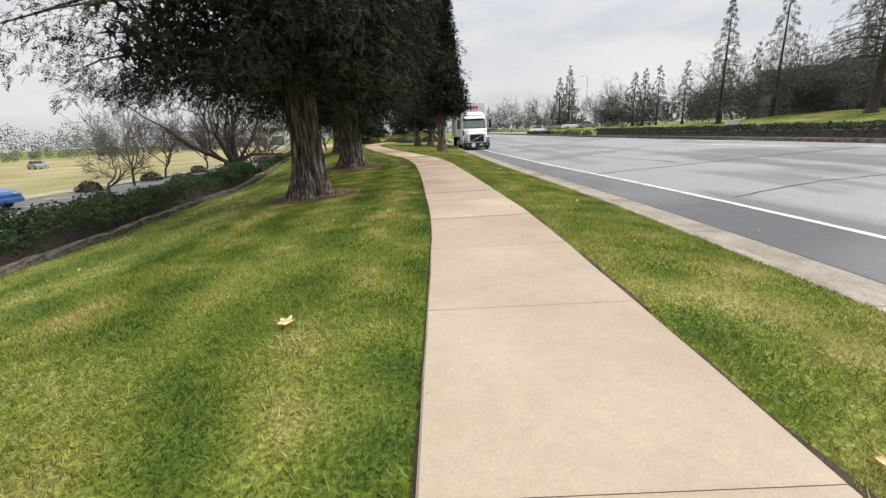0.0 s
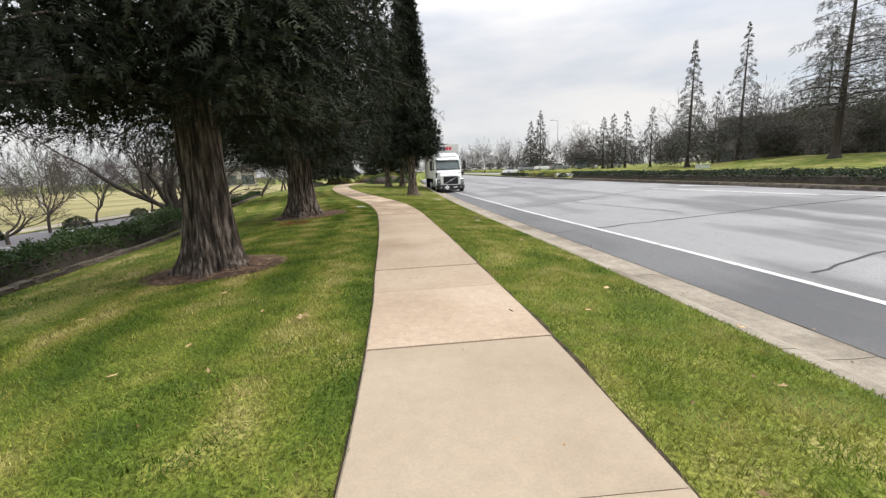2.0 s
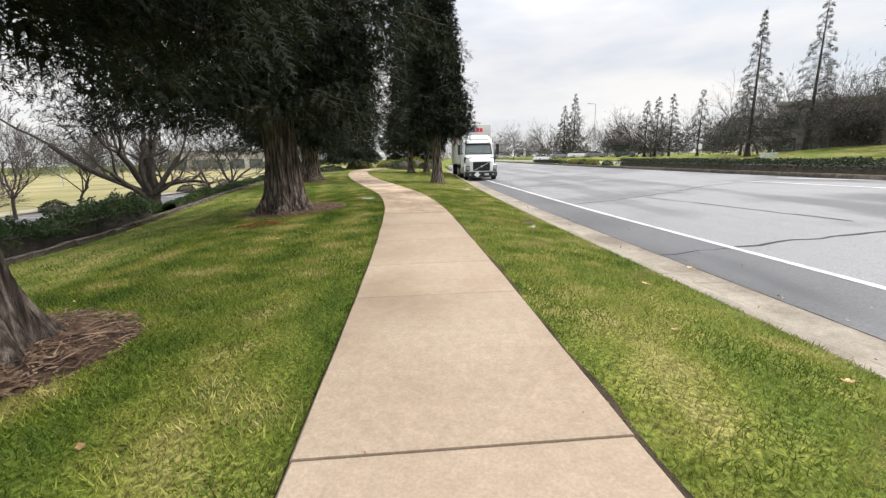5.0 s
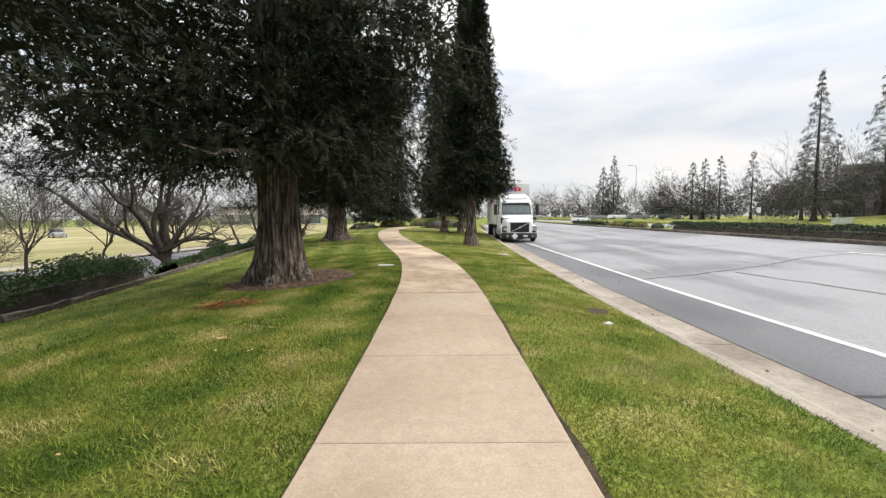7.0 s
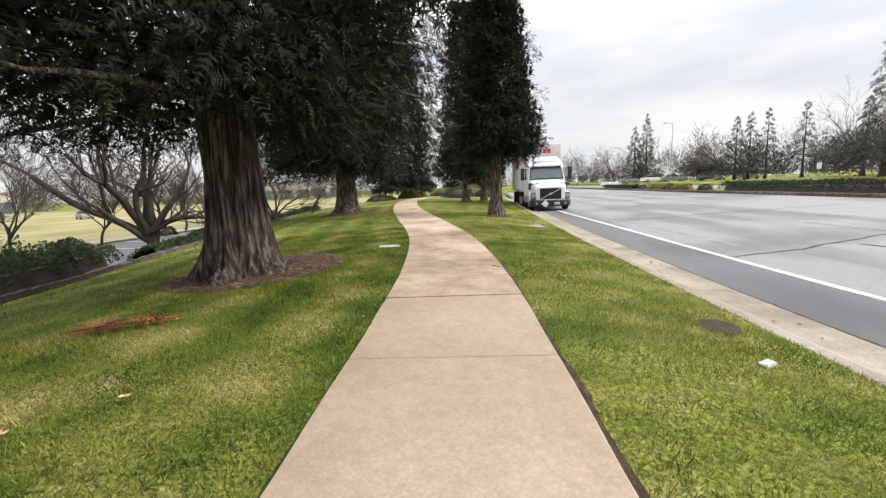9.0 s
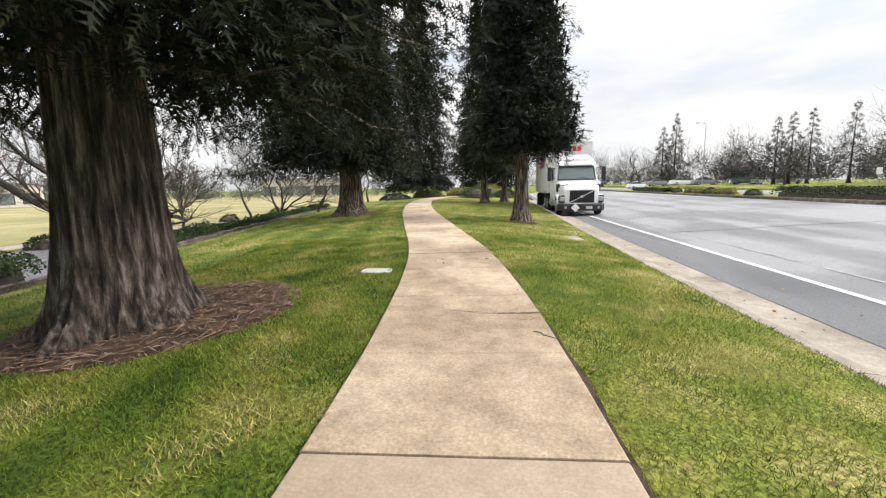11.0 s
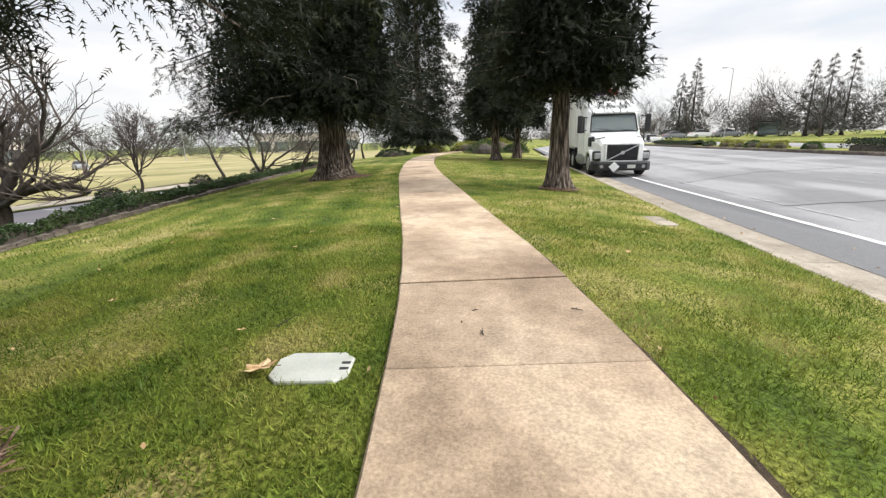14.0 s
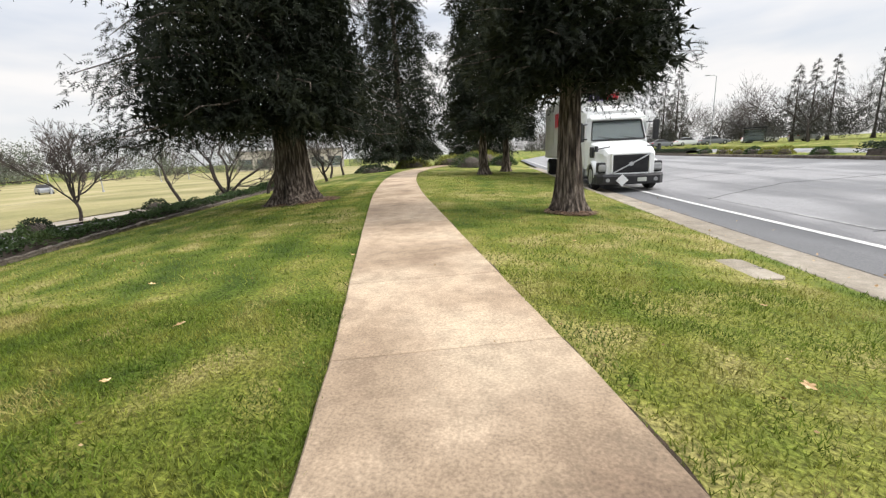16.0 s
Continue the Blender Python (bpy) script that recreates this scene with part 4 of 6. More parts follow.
def edging():
    """Rough stones set end to end along the bed."""
    row = tagged(new("stone_edging"), "row of rough weathered edging stones along the shrub bed", "edging", kind="structure")
    rnd = random.Random(9)
    shapes = []
    for s in range(6):
        bm = bmesh.new()
        bmesh.ops.create_cube(bm, size=1.0)
        bmesh.ops.subdivide_edges(bm, edges=bm.edges, cuts=1, use_grid_fill=True)
        for v in bm.verts:
            r = v.co.length
            v.co = v.co * (0.62 / max(r, 0.5)) ** 0.45
            v.co += Vector((rnd.uniform(-1, 1), rnd.uniform(-1, 1), rnd.uniform(-1, 1))) * 0.055
        me = bpy.data.meshes.new("edging_stone")
        bm.to_mesh(me)
        bm.free()
        me.materials.append(M_STONE)
        shapes.append(me)
    y = -4.0
    while y < 47:
        ln = rnd.uniform(0.28, 0.52)
        ym = y + ln * 0.48
        x = float(EDGE(ym))
        dx = float(EDGE(ym + 0.2) - EDGE(ym - 0.2)) / 0.4
        ob = new("edging_stone", rnd.choice(shapes))
        ob.parent = row
        ob.matrix_basis = pose(x + rnd.uniform(-0.03, 0.03), ym, gz(x, ym) + 0.03, rnd.uniform(-5, 5), rnd.uniform(-6, 6), -math.degrees(math.atan(dx)) + rnd.uniform(-7, 7)) @ Matrix.Diagonal((rnd.uniform(0.14, 0.2), ln * 0.94, rnd.uniform(0.13, 0.21), 1))
        y += ln * 0.97


edging()

# car park below the bed
PK = -1.14
strip("car_park", "worn purple-grey asphalt car park below the lawn", "car park", lambda y: np.minimum(EDGE(y) - 3.0, -10.2) + 0 * y, lambda y: -20.6 + 0 * y,
      lambda x, y: PK + 0.03, list(range(4, 64, 2)), M_PARKING, cols=2)
strip("car_park_walk", "pale concrete strip along the car park", "footpath", lambda y: -20.6 + 0 * y, lambda y: -22.2 + 0 * y, lambda x, y: PK + 0.12 - 0.002 * (-20.6 - x), list(range(2, 66, 2)), M_GUTTER)
for i in range(13):
    y = 15.0 + 2.75 * i
    xa = float(EDGE(y)) - 3.4
    if i in (3,):
        continue
    strip("stall_line", "white painted parking stall line", "road marking", lambda yy, y=y: np.asarray(-16.6 + 0 * yy), lambda yy, y=y: np.asarray(-20.2 + 0 * yy), lambda x, yy: PK + 0.038, [y, y + 0.12], M_PAINT_LINE)
M_FIELD = material("dry_field_grass", [(0.160, 0.155, 0.055), (0.255, 0.225, 0.100), (0.34, 0.295, 0.160)], scale=0.10, fine=3.0, fine_amount=0.25, rough=0.95, bump=0.5, bump_depth=0.05)
strip("field", "wide dry straw-coloured winter field", "field", lambda y: -24.0 + 0 * y, lambda y: -160 + 0 * y, lambda x, y: gz(x, y) + 0.05, [-60, -30] + list(range(-10, 100, 5)) + [120, 150, 190], M_FIELD, cols=24)
strip("field_path", "low dark rail line across the far field", "kerb", lambda y: -45.0 + 0.0 * y, lambda y: -45.5 + 0.0 * y, lambda x, y: gz(x, y) + 0.35, list(range(0, 120, 6)), M_STONE)

# leafless trees by the car park
bare_tree(-12.6, 25.5, 6.0, 0.26, 41, "spreading leafless tree with a short thick trunk and long low limbs", spread=0.55, fork=0.20, levels=5, kids=(2, 4), shrink=0.62,
          arms=((182, 16, 6.2, 0.13), (168, 60, 3.6, 0.15), (100, 78, 3.8, 0.16), (20, 72, 3.6, 0.15), (-5, 48, 3.3, 0.13), (250, 55, 3.0, 0.12), (5, 20, 2.4, 0.08), (60, 50, 3.0, 0.12), (200, 40, 3.2, 0.11)))
bare_tree(-17.6, 21.6, 2.9, 0.09, 44, "small low-forking leafless tree beside the car park", spread=0.7, fork=0.22, levels=5, kids=(3, 4), base=PK)
bare_tree(-19.2, 25.6, 3.6, 0.08, 42, "thin leafless tree at the field's edge", spread=0.45, fork=0.38, levels=5, base=PK, arms=tuple((i * 67, 42 + 13 * (i % 3), 2.3, 0.036) for i in range(6)))
bare_tree(-20.4, 30.4, 3.6, 0.075, 45, "thin leafless tree at the field's edge", spread=0.45, fork=0.38, levels=5, base=PK, arms=tuple((20 + i * 63, 45 + 12 * (i % 3), 2.4, 0.036) for i in range(6)))
bare_tree(-21.0, 36.9, 3.7, 0.085, 43, "small round-headed leafless tree at the field's edge", spread=0.42, fork=0.34, levels=5, kids=(3, 4), shrink=0.62, base=PK,
          arms=tuple((i * 51, 48 + 11 * (i % 3), 2.5, 0.042) for i in range(8)))
bare_tree(-18.5, 40.2, 4.4, 0.10, 46, "pale slender leafless tree beside the car park", spread=0.5, fork=0.5, levels=5, base=PK)
bare_tree(-18.8, 44.4, 4.6, 0.11, 47, "leafless multi-stemmed tree beside the car park", spread=0.6, fork=0.12, levels=5, kids=(3, 4), base=PK, arms=((170, 55, 4.0, 0.09), (20, 52, 4.2, 0.09), (95, 66, 4.4, 0.09), (260, 48, 3.8, 0.08), (-40, 40, 3.4, 0.07)))
bare_tree(-13.6, 40.5, 3.6, 0.09, 49, "slender leafless tree in the shrub bed", spread=0.55, fork=0.40, levels=5)
bare_tree(-12.6, 45.5, 4.2, 0.10, 50, "leafless tree behind the thick redwood", spread=0.55, fork=0.30, levels=5)
bare_tree(-16.5, 55.0, 5.2, 0.11, 51, "leafless tree past the bend", spread=0.55, fork=0.24, levels=5)
bare_tree(-18.2, 62.0, 6.0, 0.13, 48, "tall leafless tree past the bend", spread=0.5, fork=0.24, levels=5)
for i, (bx, by, r) in enumerate(((-20.4, 34.6, 0.62), (-20.2, 28.6, 0.62), (-21.0, 41.2, 0.7), (-20.4, 46.6, 0.95), (-19.2, 48.4, 0.9), (-20.0, 23.2, 0.6))):
    shrub(bx, by, r, r, r * 0.95, 60 + i, "clipped rounded dark shrub by the car park", M_SHRUB_DARK, count=1500, leaf=0.08, base=PK, group="clipped shrubs by the car park")

# shrubs where the footpath bends away
for i, (bx, by, r, h, m, lab) in enumerate(((-4.6, 57.5, 1.7, 1.25, M_SHRUB, "rounded green shrub at the bend of the footpath"), (-7.0, 64.0, 2.0, 1.0, M_SHRUB_GOLD, "yellow-green shrub past the bend"),
                                            (-10.5, 61.0, 1.8, 0.8, M_SHRUB_GOLD, "low yellow-green shrub under the wide redwood"), (-4.0, 66.0, 2.4, 1.5, M_SHRUB_GOLD, "golden shrub beside the verge"),
                                            (-12.6, 55.0, 1.6, 0.6, M_SHRUB_DARK, "low dark shrub before the bend"), (-1.8, 62.0, 1.3, 1.0, M_SHRUB, "small green shrub near the kerb"))):
    shrub(bx, by, r, r * 0.9, h, 80 + i, lab, m, count=1800, leaf=0.14)


# ---------- opposite side of the road ----------
hedge("clipped_hedge", "long low clipped dark hedge planted along the median", lambda y: FAR(y) + 0.35, lambda y: FAR(y) + 2.1, 0.56, -10, 44.6, M_SHRUB_DARK, 700, 0.11, 33, lumpy=0.10)
hedge("clipped_hedge", "short low clipped dark hedge at the far end of the median", lambda y: FAR(y) + 0.3, lambda y: FAR(y) + 1.6, 0.40, 62.5, 74, M_SHRUB_DARK, 700, 0.10, 34, lumpy=0.1)
for i, y in enumerate((47.1, 50.1, 51.6, 53.2, 54.9, 56.9, 59.8)):
    shrub(float(FAR(y)) + 0.75, y, 0.5, 0.62, 0.50 if i % 2 else 0.42, 100 + i, "low yellow-green tussock on the planted median", M_SHRUB_GOLD if i % 3 else M_SHRUB, count=900, leaf=0.09, group="tussocks on the median")

FARLAB = "tall distant conifer with a narrow crown and bare stem"
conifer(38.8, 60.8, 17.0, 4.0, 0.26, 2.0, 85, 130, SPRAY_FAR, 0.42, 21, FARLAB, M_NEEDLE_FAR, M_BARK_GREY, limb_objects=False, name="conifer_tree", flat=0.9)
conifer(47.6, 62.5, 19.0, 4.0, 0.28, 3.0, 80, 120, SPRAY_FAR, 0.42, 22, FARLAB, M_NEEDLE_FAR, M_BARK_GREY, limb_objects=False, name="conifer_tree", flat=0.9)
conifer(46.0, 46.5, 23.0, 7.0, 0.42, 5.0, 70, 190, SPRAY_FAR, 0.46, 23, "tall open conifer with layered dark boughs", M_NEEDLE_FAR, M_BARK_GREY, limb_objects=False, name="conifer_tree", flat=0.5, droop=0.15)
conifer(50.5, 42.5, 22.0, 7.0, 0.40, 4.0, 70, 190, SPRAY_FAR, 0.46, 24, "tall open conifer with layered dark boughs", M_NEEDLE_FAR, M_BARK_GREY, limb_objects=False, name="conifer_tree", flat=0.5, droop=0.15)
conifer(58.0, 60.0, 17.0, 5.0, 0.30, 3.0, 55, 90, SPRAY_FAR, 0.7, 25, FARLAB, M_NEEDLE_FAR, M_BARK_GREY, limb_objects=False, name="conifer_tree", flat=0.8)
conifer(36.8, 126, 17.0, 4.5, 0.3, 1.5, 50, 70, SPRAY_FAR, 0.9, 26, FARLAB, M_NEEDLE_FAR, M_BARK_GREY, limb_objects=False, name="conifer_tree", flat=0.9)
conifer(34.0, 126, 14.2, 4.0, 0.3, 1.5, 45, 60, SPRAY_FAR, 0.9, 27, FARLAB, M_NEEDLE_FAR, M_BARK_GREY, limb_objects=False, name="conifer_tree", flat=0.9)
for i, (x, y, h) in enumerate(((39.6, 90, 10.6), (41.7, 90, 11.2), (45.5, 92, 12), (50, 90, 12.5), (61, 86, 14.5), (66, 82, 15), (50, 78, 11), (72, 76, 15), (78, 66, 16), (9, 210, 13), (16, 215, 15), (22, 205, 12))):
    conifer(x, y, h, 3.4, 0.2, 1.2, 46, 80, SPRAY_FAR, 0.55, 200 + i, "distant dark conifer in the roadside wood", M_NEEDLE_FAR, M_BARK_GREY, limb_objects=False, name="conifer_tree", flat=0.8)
for i, (x, y, h) in enumerate(((38, 84, 9), (41, 96, 10), (54, 84, 12), (60, 78, 11.5), (64, 90, 13), (32, 110, 10), (27, 118, 11), (44, 112, 9), (69, 70, 12), (24, 150, 12), (33, 150, 11), (42, 140, 10), (48, 130, 10), (13, 170, 11), (73, 60, 12), (47, 70, 8), (56, 68, 9))):
    bare_tree(x, y, h, 0.17, 300 + i, "leafless roadside tree in a grey winter wood", spread=0.5, fork=0.25, levels=4, kids=(3, 4), base=None, twig=M_TWIG)


def twig_spray():
    """A broom of thin upright twigs one unit tall."""
    v, t = [], []
    rnd = random.Random(77)
    for i in range(4):
        b, a, ln = rnd.uniform(0, 0.45), rnd.uniform(-0.35, 0.35), rnd.uniform(0.35, 0.6)
        c = rnd.uniform(-0.2, 0.2)
        o = len(v)
        v += [(b, 0.05 * a - 0.012, 0), (b, 0.05 * a + 0.012, 0), (b + ln, a, c)]
        t.append((o, o + 1, o + 2))
    v += [(0, -0.02, 0), (0, 0.02, 0), (1, 0, 0)]
    t.append((12, 13, 14))
    return np.array(v, np.float32), np.array(t, np.int32)


TWIGS = twig_spray()


def thicket(name, label, x0, y0, x1, y1, deep, height, count, seed, mat, leaf=0.35, bare=False):
    """A dense belt of far rounded crowns, leafy or bare, between two ends, uncountable."""
    rs = np.random.RandomState(seed)
    d = Vector((x1 - x0, y1 - y0, 0))
    crowns = max(4, int(d.length / (height * 0.24)))
    d.normalize()
    k, off = rs.uniform(0, 1, crowns), rs.uniform(-deep, deep, crowns)
    tall = height * rs.uniform(0.55, 1.1, crowns)
    cx, cy = x0 + (x1 - x0) * k - d.y * off, y0 + (y1 - y0) * k + d.x * off
    cz = ground_z(cx, cy)
    pick = rs.randint(0, crowns, count)
    dirs = rs.normal(0, 1, (count, 3))
    dirs /= np.linalg.norm(dirs, axis=1, keepdims=True)
    lump = np.array([1 + 0.45 * noise.noise((q[0] * 2.3 + c * 7.1, q[1] * 2.3, q[2] * 2.3)) for q, c in zip(dirs, pick)])
    far_out = rs.uniform(0.1, 1.0, count) ** (0.8 if bare else 0.45) * lump
    h = tall[pick]
    wide = np.stack([h * 0.36, h * 0.36, h * 0.50], 1)
    pts = np.stack([cx[pick], cy[pick], cz[pick] + h * 0.52], 1) + dirs * wide * far_out[:, None]
    pts[:, 2] = np.maximum(pts[:, 2], cz[pick] + 0.1)
    if bare:
        hd = dirs * 0.8 + np.array((0, 0, 0.7)) + rs.normal(0, 0.25, (count, 3))
        hd /= np.linalg.norm(hd, axis=1, keepdims=True)
        v, t = scatter(TWIGS, pts, hd, rs.normal(0, 1, (count, 3)), leaf * rs.uniform(0.5, 1.2, count))
    else:
        v, t = leaf_clump(pts, leaf, seed, 1.6)
    tagged(new(name, tri_mesh(name, v, t, mat)), label, "wood", kind="stuff")


M_THICKET = leafy("winter_thicket", [(0.085, 0.075, 0.070), (0.135, 0.118, 0.110), (0.105, 0.102, 0.090)], glow=0.1)
# trees beyond the field: haze is mixed into this pale grey-green leaf colour
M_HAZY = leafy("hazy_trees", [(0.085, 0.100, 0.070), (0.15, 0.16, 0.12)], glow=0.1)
# evergreen leaves pulled to grey-brown, which paints in the haze before them
M_EVERGREEN = leafy("hazed_evergreen_belt", [(0.058, 0.055, 0.049), (0.090, 0.086, 0.076)], island=0.2, glow=0.1)
thicket("roadside_thicket", "dense grey-brown winter thicket behind the opposite lawn", 39, 107, 90, 52, 3.5, 11.0, 17000, 51, M_THICKET, 1.0, True)
thicket("roadside_undergrowth", "dense low undergrowth below the winter wood", 38, 106, 88, 50, 2.5, 5.6, 34000, 57, M_EVERGREEN, 0.25)
thicket("roadside_undergrowth", "dense dark evergreen undergrowth behind the berm", 39, 70, 63, 38, 2.0, 5.4, 34000, 52, M_EVERGREEN, 0.23)
thicket("roadside_thicket", "grey winter saplings behind the berm", 43, 70, 68, 42, 3, 9.5, 12000, 58, M_THICKET, 0.9, True)
thicket("far_thicket", "far belt of grey winter trees beyond the road", 2, 260, 60, 125, 5, 12.0, 14000, 53, M_THICKET, 1.5, True)
thicket("far_thicket", "far low scrub beyond the road", 2, 258, 58, 124, 4, 5.0, 10000, 59, M_EVERGREEN, 0.5)
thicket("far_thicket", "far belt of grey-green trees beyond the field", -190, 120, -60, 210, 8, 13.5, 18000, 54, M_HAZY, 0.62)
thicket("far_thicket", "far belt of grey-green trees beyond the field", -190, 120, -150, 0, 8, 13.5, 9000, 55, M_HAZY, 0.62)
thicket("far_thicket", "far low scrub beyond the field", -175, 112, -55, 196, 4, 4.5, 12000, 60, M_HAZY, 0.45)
thicket("far_thicket", "far trees along the road's vanishing line", -60, 210, 4, 262, 6, 11.0, 9000, 56, M_THICKET, 1.5, True)


def building(x, y, w, d, h, turn, label, wall, bays, floors=1):
    """A low flat-roofed building with real window openings set into its long front."""
    top = tagged(new("building"), label, "building")
    top.matrix_basis = pose(x, y, gz(x, y) - 0.2, 0, 0, turn)
    bm = bmesh.new()
    box(bm, (-w / 2, -d / 2, 0), (w / 2, d / 2, h))
    part("wall", bm, wall, top)
    bm = bmesh.new()
    box(bm, (-w / 2 - 0.5, -d / 2 - 0.5, h), (w / 2 + 0.5, d / 2 + 0.5, h + 0.5), 0.05)
    part("roof", bm, M_ROOF, top)
    for f in range(floors):
        z = 0.9 + f * (h / floors)
        for i in range(bays):
            xx = -w / 2 + w * (i + 0.5) / bays
            win = part("window", box(bmesh.new(), (xx - w / bays * 0.36, -d / 2 - 0.06, z), (xx + w / bays * 0.36, -d / 2 + 0.1, z + h / floors * 0.5)), M_BLACK, top)
            part("pane", box(bmesh.new(), (xx - w / bays * 0.32, -d / 2 - 0.09, z + 0.1), (xx + w / bays * 0.32, -d / 2 - 0.065, z + h / floors * 0.5 - 0.1)), M_GLASS, win)
    return top


building(-96.2, 196.5, 44, 14, 8.0, 24, "pale stucco building beyond the field", M_WALL, 6)
building(76, 76, 34, 14, 8.6, -42, "dark two-storey building behind the opposite trees", M_WALL_DARK, 10, 2)
building(-150, 90, 50, 18, 6.0, 60, "long low pale building far beyond the field", M_WALL, 10)


def street_lamp(x, y, h, arm, turn, label):
    top = tagged(new("street_lamp"), label, "street lamp")
    top.matrix_basis = pose(x, y, gz(x, y), 0, 0, turn)
    part("base_plate", cyl(bmesh.new(), (0, 0, 0), (0, 0, 0.35), 0.16, 0.14), M_STEEL, top)
    part("pole", cyl(bmesh.new(), (0, 0, 0.3), (0, 0, h), 0.085, 0.05, 10), M_STEEL, top)
    v, f = tube_rings([Vector((0, 0, h - 0.1)), Vector((arm * 0.3, 0, h + 0.15)), Vector((arm, 0, h + 0.22))], [0.045, 0.04, 0.035], 6)
    child("arm", mesh_from("arm", v, f, M_STEEL), top)
    part("lamp_head", box(bmesh.new(), (arm - 0.15, -0.13, h + 0.14), (arm + 0.55, 0.13, h + 0.28), 0.04), M_STEEL, top)


street_lamp(33.5, 101, 11.2, 1.2, 180, "tall grey street lamp by the side road")
street_lamp(44, 97, 9.0, -1.2, 0, "grey street lamp at the wood's edge")
for px, py, ph in ((-61.9, 75.0, 8.5), (-71.3, 75.0, 5.2), (-80.9, 106.5, 10.5), (-82.0, 116.5, 14.0)):
    street_lamp(px, py, ph, 0.5, 0, "slim grey lamp post beyond the field")


def sign_post(x, y):
    top = tagged(new("road_sign"), "small pale sign on a thin post on the opposite lawn", "road sign")
    top.location = (x, y, gz(x, y))
    part("post", cyl(bmesh.new(), (0, 0, -0.1), (0, 0, 1.8), 0.035, n=8), M_STEEL, top)
    part("sign_plate", box(bmesh.new(), (-0.22, -0.05, 1.25), (0.22, -0.038, 1.85), 0.005), M_WHITE, top)


sign_post(31.45, 58.7)


def utility_box(x, y):
    top = tagged(new("utility_box"), "pale utility cabinet on the opposite lawn", "utility box")
    top.location = (x, y, gz(x, y))
    part("cabinet_body", box(bmesh.new(), (-0.7, -0.4, 0), (0.7, 0.4, 0.5), 0.04), M_LIDS, top)
    part("cabinet_lid", box(bmesh.new(), (-0.75, -0.45, 0.5), (0.75, 0.45, 0.6), 0.03), M_LIDS, top)


utility_box(36.15, 53.75)


def bus_shelter(x, y, turn):
    top = tagged(new("bus_shelter"), "dark-framed bus shelter with glass sides on the opposite pavement", "bus shelter")
    top.matrix_basis = pose(x, y, gz(x, y), 0, 0, turn) @ Matrix.Diagonal((0.72, 0.8, 0.92, 1))
    for px, py in ((-1.9, -0.7), (1.9, -0.7), (-1.9, 0.7), (1.9, 0.7)):
        part("post", box(bmesh.new(), (px - 0.05, py - 0.05, 0), (px + 0.05, py + 0.05, 2.4)), M_BLACK, top)
    part("roof", box(bmesh.new(), (-2.2, -1.0, 2.4), (2.2, 1.0, 2.6), 0.05), M_BLACK, top)
    part("back_pane", box(bmesh.new(), (-1.8, 0.68, 0.3), (1.8, 0.70, 2.2)), M_GLASS, top)
    for s in (-1, 1):
        part("side_pane", box(bmesh.new(), (s * 1.9 - 0.01, -0.6, 0.3), (s * 1.9 + 0.01, 0.6, 2.2)), M_GLASS, top)
    part("bench", box(bmesh.new(), (-1.4, 0.2, 0.45), (1.4, 0.6, 0.52), 0.02), M_BLACK, top)


bus_shelter(36.9, 94.3, -25)


# ---------- cars ----------
def wheel(parent, x, y, r, w, name="wheel"):
    bm = bmesh.new()
    bmesh.ops.create_cone(bm, cap_ends=True, segments=28, radius1=r, radius2=r, depth=w, matrix=Matrix.Translation((x, y, r)) @ pose(0, 0, 0, 0, 90, 0))
    bmesh.ops.bevel(bm, geom=[e for e in bm.edges if len(e.link_faces) == 2 and e.calc_face_angle(0) > 1.0], offset=r * 0.10, segments=2, affect="EDGES")
    ty = part(name, bm, M_RUBBER, parent)
    s = 1 if x > 0 else -1
    bm = bmesh.new()
    cyl(bm, (x + s * (w * 0.30), y, r), (x + s * (w * 0.515), y, r), r * 0.62, r * 0.58, 24)
    cyl(bm, (x + s * (w * 0.50), y, r), (x + s * (w * 0.56), y, r), r * 0.20, r * 0.16, 16)
    for k in range(8):
        a = k * math.pi / 4
        cyl(bm, (x + s * w * 0.51, y + math.cos(a) * r * 0.36, r + math.sin(a) * r * 0.36), (x + s * w * 0.545, y + math.cos(a) * r * 0.36, r + math.sin(a) * r * 0.36), r * 0.055, n=8)
    part("rim", bm, M_METAL, ty)
    return ty


